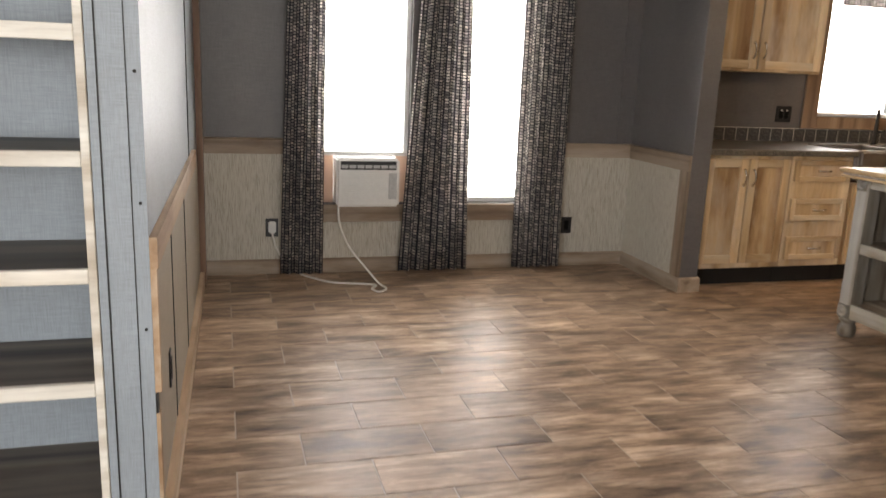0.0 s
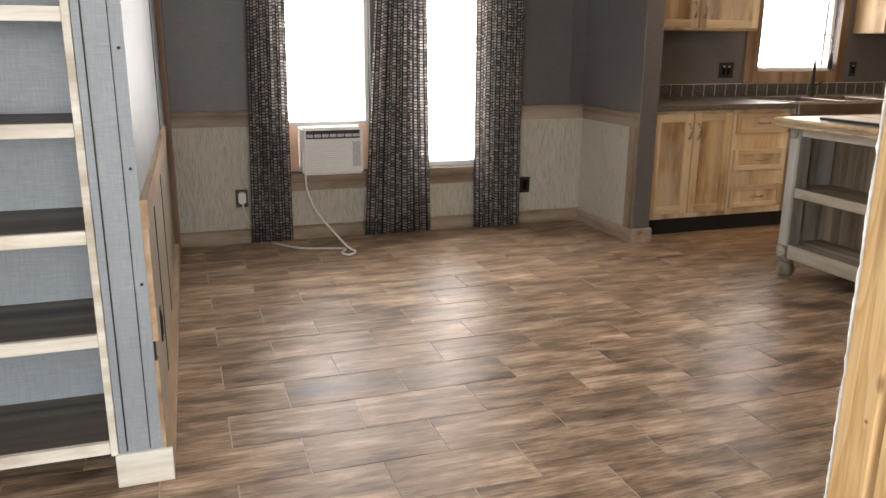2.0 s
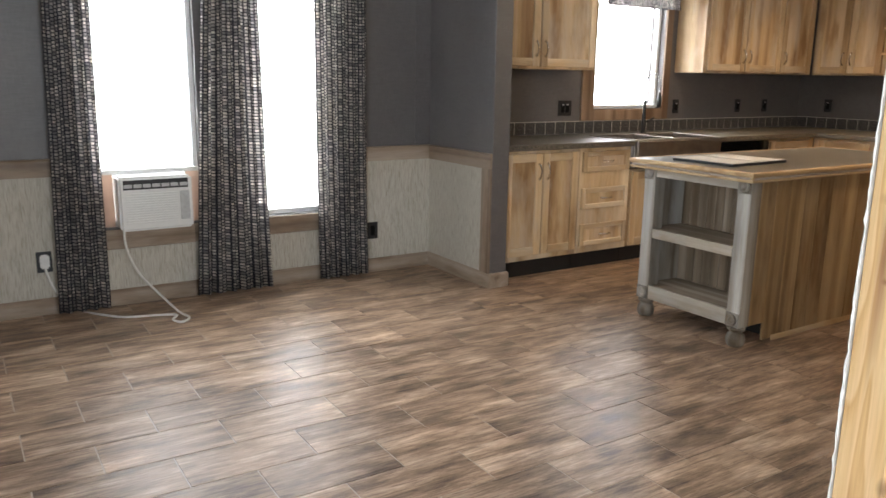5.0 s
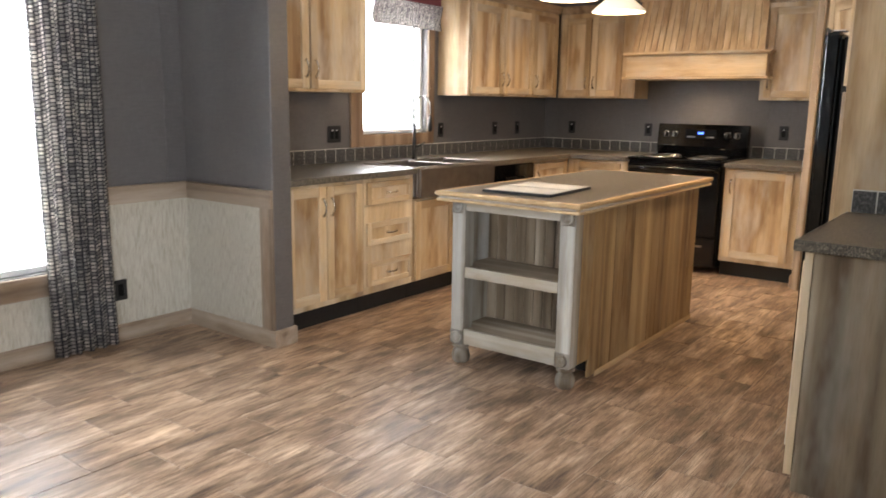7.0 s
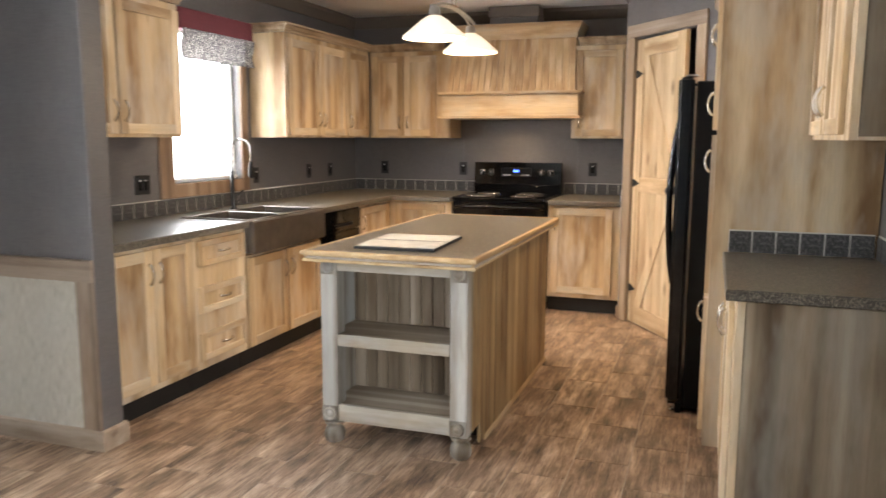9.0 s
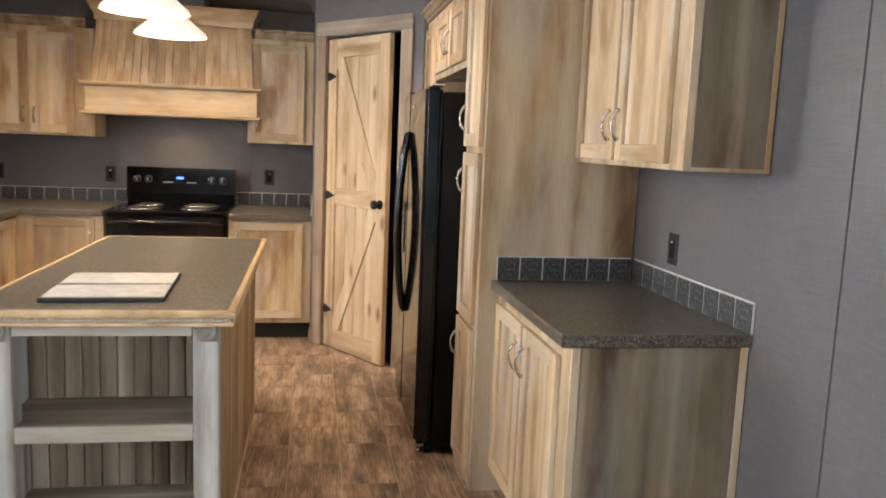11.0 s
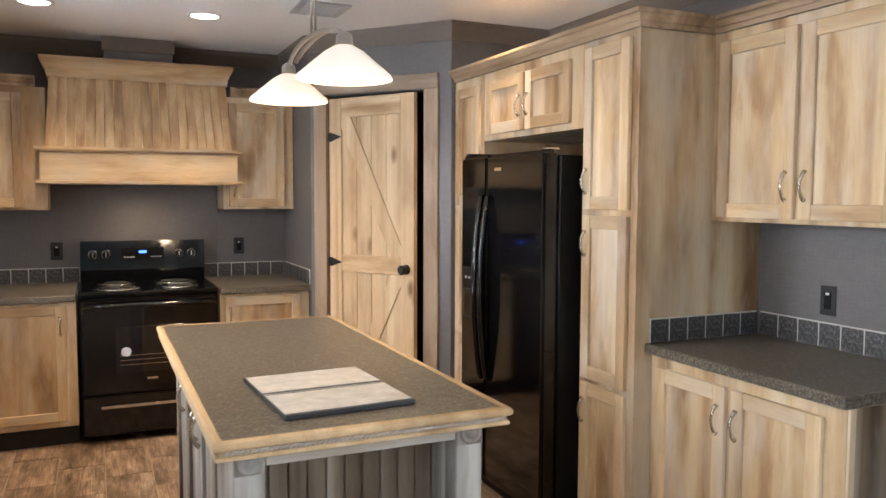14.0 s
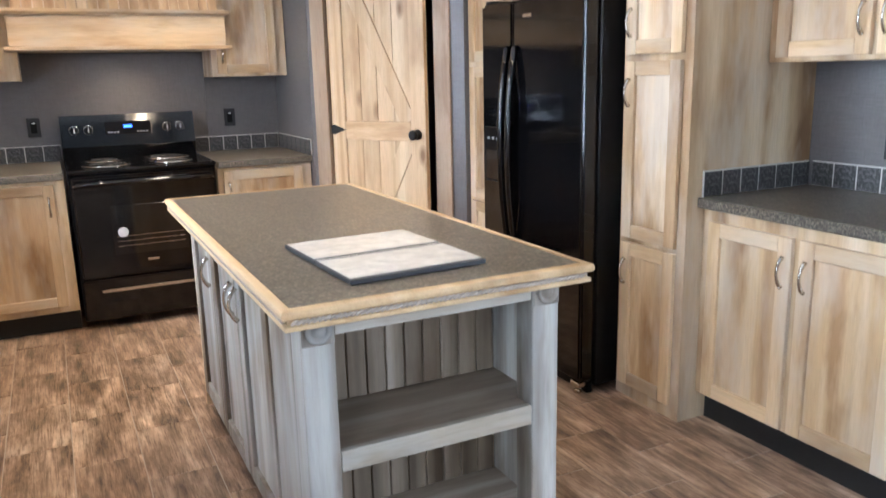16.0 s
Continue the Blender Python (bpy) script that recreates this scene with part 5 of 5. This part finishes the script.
# ---- pendant over the island ----
pe = thing("pendant_light", pose(3.885, 3.24, CEIL), "nickel two-light pendant with frosted glass cone shades", "pendant light")
part("canopy", lathe(bmesh.new(), [(0.065, 0.0), (0.06, -0.018), (0.02, -0.028)], 24), pendant_metal, pe)
for sx in (-0.025, 0.025):
    part("rod", tube(bmesh.new(), [(sx, 0, -0.02), (sx, 0, -0.472)], 0.0045), pendant_metal, pe)
for sgn in (-1, 1):
    arm = [(-0.30 * sgn, 0, -0.505), (-0.16 * sgn, 0, -0.480), (0.02 * sgn, 0, -0.468), (0.18 * sgn, 0, -0.478), (0.275 * sgn, 0, -0.502), (0.315 * sgn, 0, -0.535)]
    sm = []
    for i in range(len(arm) - 1):
        p0, p1, p2, p3 = [Vector(arm[max(0, min(len(arm) - 1, i + k))]) for k in (-1, 0, 1, 2)]
        for j in range(5):
            u = j / 5
            sm.append(0.5 * ((2 * p1) + (p2 - p0) * u + (2 * p0 - 5 * p1 + 4 * p2 - p3) * u * u + (3 * p1 - p0 - 3 * p2 + p3) * u ** 3))
    sm.append(Vector(arm[-1]))
    part("arm", tube(bmesh.new(), [p + Vector((0, 0.012 * sgn, 0)) for p in sm], 0.008, 8), pendant_metal, pe, "curved nickel arm")
    part("socket", lathe(bmesh.new(), [(0.012, 0.03), (0.024, 0.02), (0.028, -0.02), (0.033, -0.028)], 18, (0.315 * sgn, 0.012 * sgn, -0.54)), pendant_metal, pe)
    shp = [(0.030, -0.552), (0.06, -0.570), (0.142, -0.640), (0.147, -0.652), (0.141, -0.652), (0.135, -0.640), (0.055, -0.576), (0.026, -0.560)]
    part("shade", lathe(bmesh.new(), shp, 32, (0.315 * sgn, 0.012 * sgn, 0), close=False), frosted, pe, "frosted white glass cone shade")
    part("bulb", lathe(bmesh.new(), [(0.012, -0.56), (0.02, -0.58), (0.032, -0.61), (0.030, -0.635), (0.012, -0.65)], 16, (0.315 * sgn, 0.012 * sgn, 0)), bulb_glow, pe)
    lamp("pendant_bulb_light", 'POINT', pose(3.885 + 0.315 * sgn, 3.24 + 0.012 * sgn, CEIL - 0.69), 7, WARM, 0.04, parent=pe)

# ---- ceiling lights and vent ----
# the fourth, north of the island, is unseen and added to brighten the floor
for x, y in ((5.86, 3.34), (4.73, 2.08), (5.90, 4.19), (4.73, 4.19)):
    rl = thing("recessed_light", pose(x, y, CEIL), "round white recessed ceiling light, switched on", "ceiling light", "recessed kitchen lights")
    part("trim_ring", lathe(bmesh.new(), [(0.098, 0.0), (0.096, -0.007), (0.078, -0.009), (0.074, -0.001)], 32, close=False), white_plastic, rl)
    part("lens", lathe(bmesh.new(), [(0.076, -0.0005), (0.076, -0.004), (0.02, -0.005)], 32), downlight_glow, rl, "lit lens")
    lamp("recessed_lamp", 'SPOT', pose(x, y, CEIL - 0.02), 60, WARM, 0.07, parent=rl)
cv = thing("ceiling_vent", pose(5.42, 2.80, CEIL), "white louvred ceiling air vent", "vent")
fbm = bmesh.new()
for a in ((-0.14, 0.14, -0.14, -0.095), (-0.14, 0.14, 0.095, 0.14), (-0.14, -0.095, -0.095, 0.095), (0.095, 0.14, -0.095, 0.095)):
    bx(fbm, a[0], a[1], a[2], a[3], -0.012, -0.0005, 0.003)
part("frame", fbm, grey_plastic, cv, "pale grey frame")
# flat dark sheet stands for the shade inside the duct
part("backing", box(-0.095, 0.095, -0.095, 0.095, -0.002, -0.0006), duct_dark, cv, "dark sheet painting the shade inside the duct")
for k in range(7):
    sl = part("slat", box(-0.094, 0.094, -0.011, 0.011, -0.0008, 0.0008), grey_plastic, cv, at=(0, -0.081 + k * 0.027, -0.010))
    sl.rotation_euler = (radians(35), 0, 0)


# ---- outlets and switches ----
def outlet(name, x, y, z, rz, w=0.072, label="dark outlet plate with a pale rocker on the wall", lit=True):
    o_ = thing(name, pose(x, y, z, 0, 0, rz), label, "outlet")
    part("plate", box(-w / 2, w / 2, -0.006, -0.0006, -0.058, 0.058, 0.002), dark_plate, o_)
    for k in range(max(1, round(w / 0.072))):
        c = (k - (round(w / 0.072) - 1) / 2) * 0.046 * (1 if w > 0.1 else 0)
        part("socket_face", box(c - 0.017, c + 0.017, -0.009, -0.0062, -0.034, 0.034, 0.0015), black_matt, o_)
        if lit:
            part("label_mark", box(c - 0.008, c + 0.008, -0.0102, -0.0092, 0.022, 0.031), outlet_white, o_, "pale printed mark")
    return o_


outlet("wall_switch", 3.995, N, 1.10, 0, 0.135, "dark double switch plate beside the sink window")
for x in (5.24, 6.06, 6.45):
    outlet("wall_outlet", x, N, 1.105, 0)
outlet("wall_outlet", E, 4.165, 1.11, -90)
outlet("wall_outlet", E, 2.985, 1.12, -90)
outlet("wall_outlet", E, 4.95, 1.11, -90)
outlet("wall_outlet", 3.385, S, 1.085, 180)
po = outlet("wall_outlet", 0.305, N - 0.005, 0.30, 0, 0.078, "dark outlet plate with a white plug pushed in", False)
outlet("wall_outlet", 2.32, N - 0.005, 0.29, 0, 0.078, "plain dark outlet plate on the pale wainscot", False)
outlet("partition_outlet", wx(2.78) + 0.003, 2.78, 0.36, 90, 0.05, "dark slot plate on the partition", False)

# ---- air conditioner ----
ac = thing("window_air_conditioner", pose(0.89, 5.13, 0.452), "white window air conditioner sitting on the sill", "air conditioner")
part("housing", box(-0.195, 0.195, 0.012, 0.42, 0.003, 0.302, 0.012, 3), white_plastic, ac)
part("front_panel", box(-0.20, 0.20, -0.018, 0.0115, 0.0, 0.305, 0.014, 3), white_plastic, ac)
part("vent_recess", box(-0.175, 0.175, -0.0215, -0.0185, 0.235, 0.288, 0.001), dark_plate, ac, "dark louvre slot")
for k in range(7):
    part("louvre", box(-0.172 + k * 0.05, -0.129 + k * 0.05, -0.025, -0.022, 0.245, 0.265, 0.001), grey_plastic, ac)
for k in range(13):
    part("grille_slat", box(-0.165, 0.115, -0.0225, -0.0185, 0.045 + k * 0.0135, 0.0515 + k * 0.0135, 0.001), white_plastic, ac)
part("control_strip", box(0.128, 0.18, -0.021, -0.0185, 0.05, 0.215, 0.001), grey_plastic, ac)
for a, b in ((-0.285, -0.201), (0.201, 0.285)):
    part("side_curtain", box(a, b, 0.145, 0.155, 0.004, 0.31, 0.002), accordion, ac, "cream folding side panel")
part("top_rail", box(-0.285, 0.285, 0.14, 0.16, 0.305, 0.33, 0.003), white_plastic, ac)
# cord from the unit to the outlet, lying on the floor
cp = [(0.70, 5.09, 0.47), (0.705, 5.07, 0.36), (0.76, 5.05, 0.22), (0.86, 5.00, 0.09), (0.93, 4.92, 0.010), (0.955, 4.80, 0.007), (0.90, 4.735, 0.007), (0.865, 4.79, 0.010),
      (0.90, 4.86, 0.014), (0.80, 4.93, 0.007), (0.66, 4.97, 0.007), (0.56, 5.07, 0.007), (0.47, 5.215, 0.007), (0.40, 5.232, 0.06), (0.335, 5.232, 0.16), (0.312, 5.226, 0.235), (0.306, 5.222, 0.27)]
sm = []
for i in range(len(cp) - 1):
    p0, p1, p2, p3 = [Vector(cp[max(0, min(len(cp) - 1, i + k))]) for k in (-1, 0, 1, 2)]
    for j in range(6):
        u = j / 6
        sm.append(0.5 * ((2 * p1) + (p2 - p0) * u + (2 * p0 - 5 * p1 + 4 * p2 - p3) * u * u + (3 * p1 - p0 - 3 * p2 + p3) * u ** 3))
sm.append(Vector(cp[-1]))
cd = thing("power_cord", pose(0.9, 4.8, 0), "white air conditioner cord looped on the floor", "cord")
off = Vector((0.9, 4.8, 0))
part("cable", tube(bmesh.new(), [p - off for p in sm], 0.0065, 8), cord_white, cd)
part("plug", box(0.282 - 0.9, 0.328 - 0.9, 5.205 - 4.8, 5.2395 - 4.8, 0.27, 0.345, 0.008, 2), white_plastic, cd, "white safety plug")

# ---- built-in shelves on the partition ----
bs = thing("built_in_shelves", pose(-0.285, 2.386, 0), "built-in shelves with whitewashed edges and grey backs tinted as daylit", "shelves")
SW = 1.5
part("back_panel", box(-SW, -0.001, 0.372, 0.392, 0.0, CEIL - 0.001), wallpaper_blue, bs, "grey papered back, tinted as daylit")
part("stile", box(-0.022, -0.001, -0.004, 0.016, 0.10, CEIL - 0.001, 0.002), whitewash, bs, "whitewashed edge strip")
for z in (0.128, 0.465, 0.767, 1.06, 1.355, 1.65, 1.945, 2.24):
    part("shelf_board", box(-SW, -0.0012, 0.017, 0.371, z - 0.008, z + 0.014, 0.001), shelf_dark, bs, "dark wood shelf")
    part("shelf_edge", box(-SW, -0.0225, -0.003, 0.0165, z - 0.021, z + 0.017, 0.002), whitewash, bs, "whitewashed shelf edge")
part("end_panel", box(-SW - 0.02, -SW - 0.0005, 0.0, 0.392, 0.0, CEIL - 0.001), wallpaper_blue, bs)

# ---- floor planks ----
TL, TW = 0.447, 0.2335
flo = bpy.data.objects["floor"]
plank = mesh_of("plank", box(-TL / 2 + 0.0024, TL / 2 - 0.0024, -TW / 2 + 0.0016, TW / 2 - 0.0016, -0.003, 0.0, 0.0006), plank_mat)
rest = bmesh.new()
count = 0
for r in range(-27, 11):
    yc = 2.978 + (r + 0.5) * TW
    for c in range(-9, 16):
        xc = 0.490 + (c + 0.5) * TL + (TL / 2 if r % 2 else 0)
        if not (-3.2 < xc < 7.0 and -3.1 < yc < 5.4):
            continue
        if -0.45 < xc < 5.75 and 0.85 < yc < 5.3 and not (xc > 2.9 and yc > 4.75) and not (xc > 2.95 and yc < 1.45) and count < 300:
            t = new("plank", plank)
            t.parent, t.location = flo, (xc, yc, 0)
            count += 1
        else:
            bx(rest, xc - TL / 2 + 0.0028, xc + TL / 2 - 0.0028, yc - TW / 2 + 0.0015, yc + TW / 2 - 0.0015, -0.003, 0.0)
ro = part("far_planks", rest, plank_mat, flo)
ro["kind"] = "stuff"
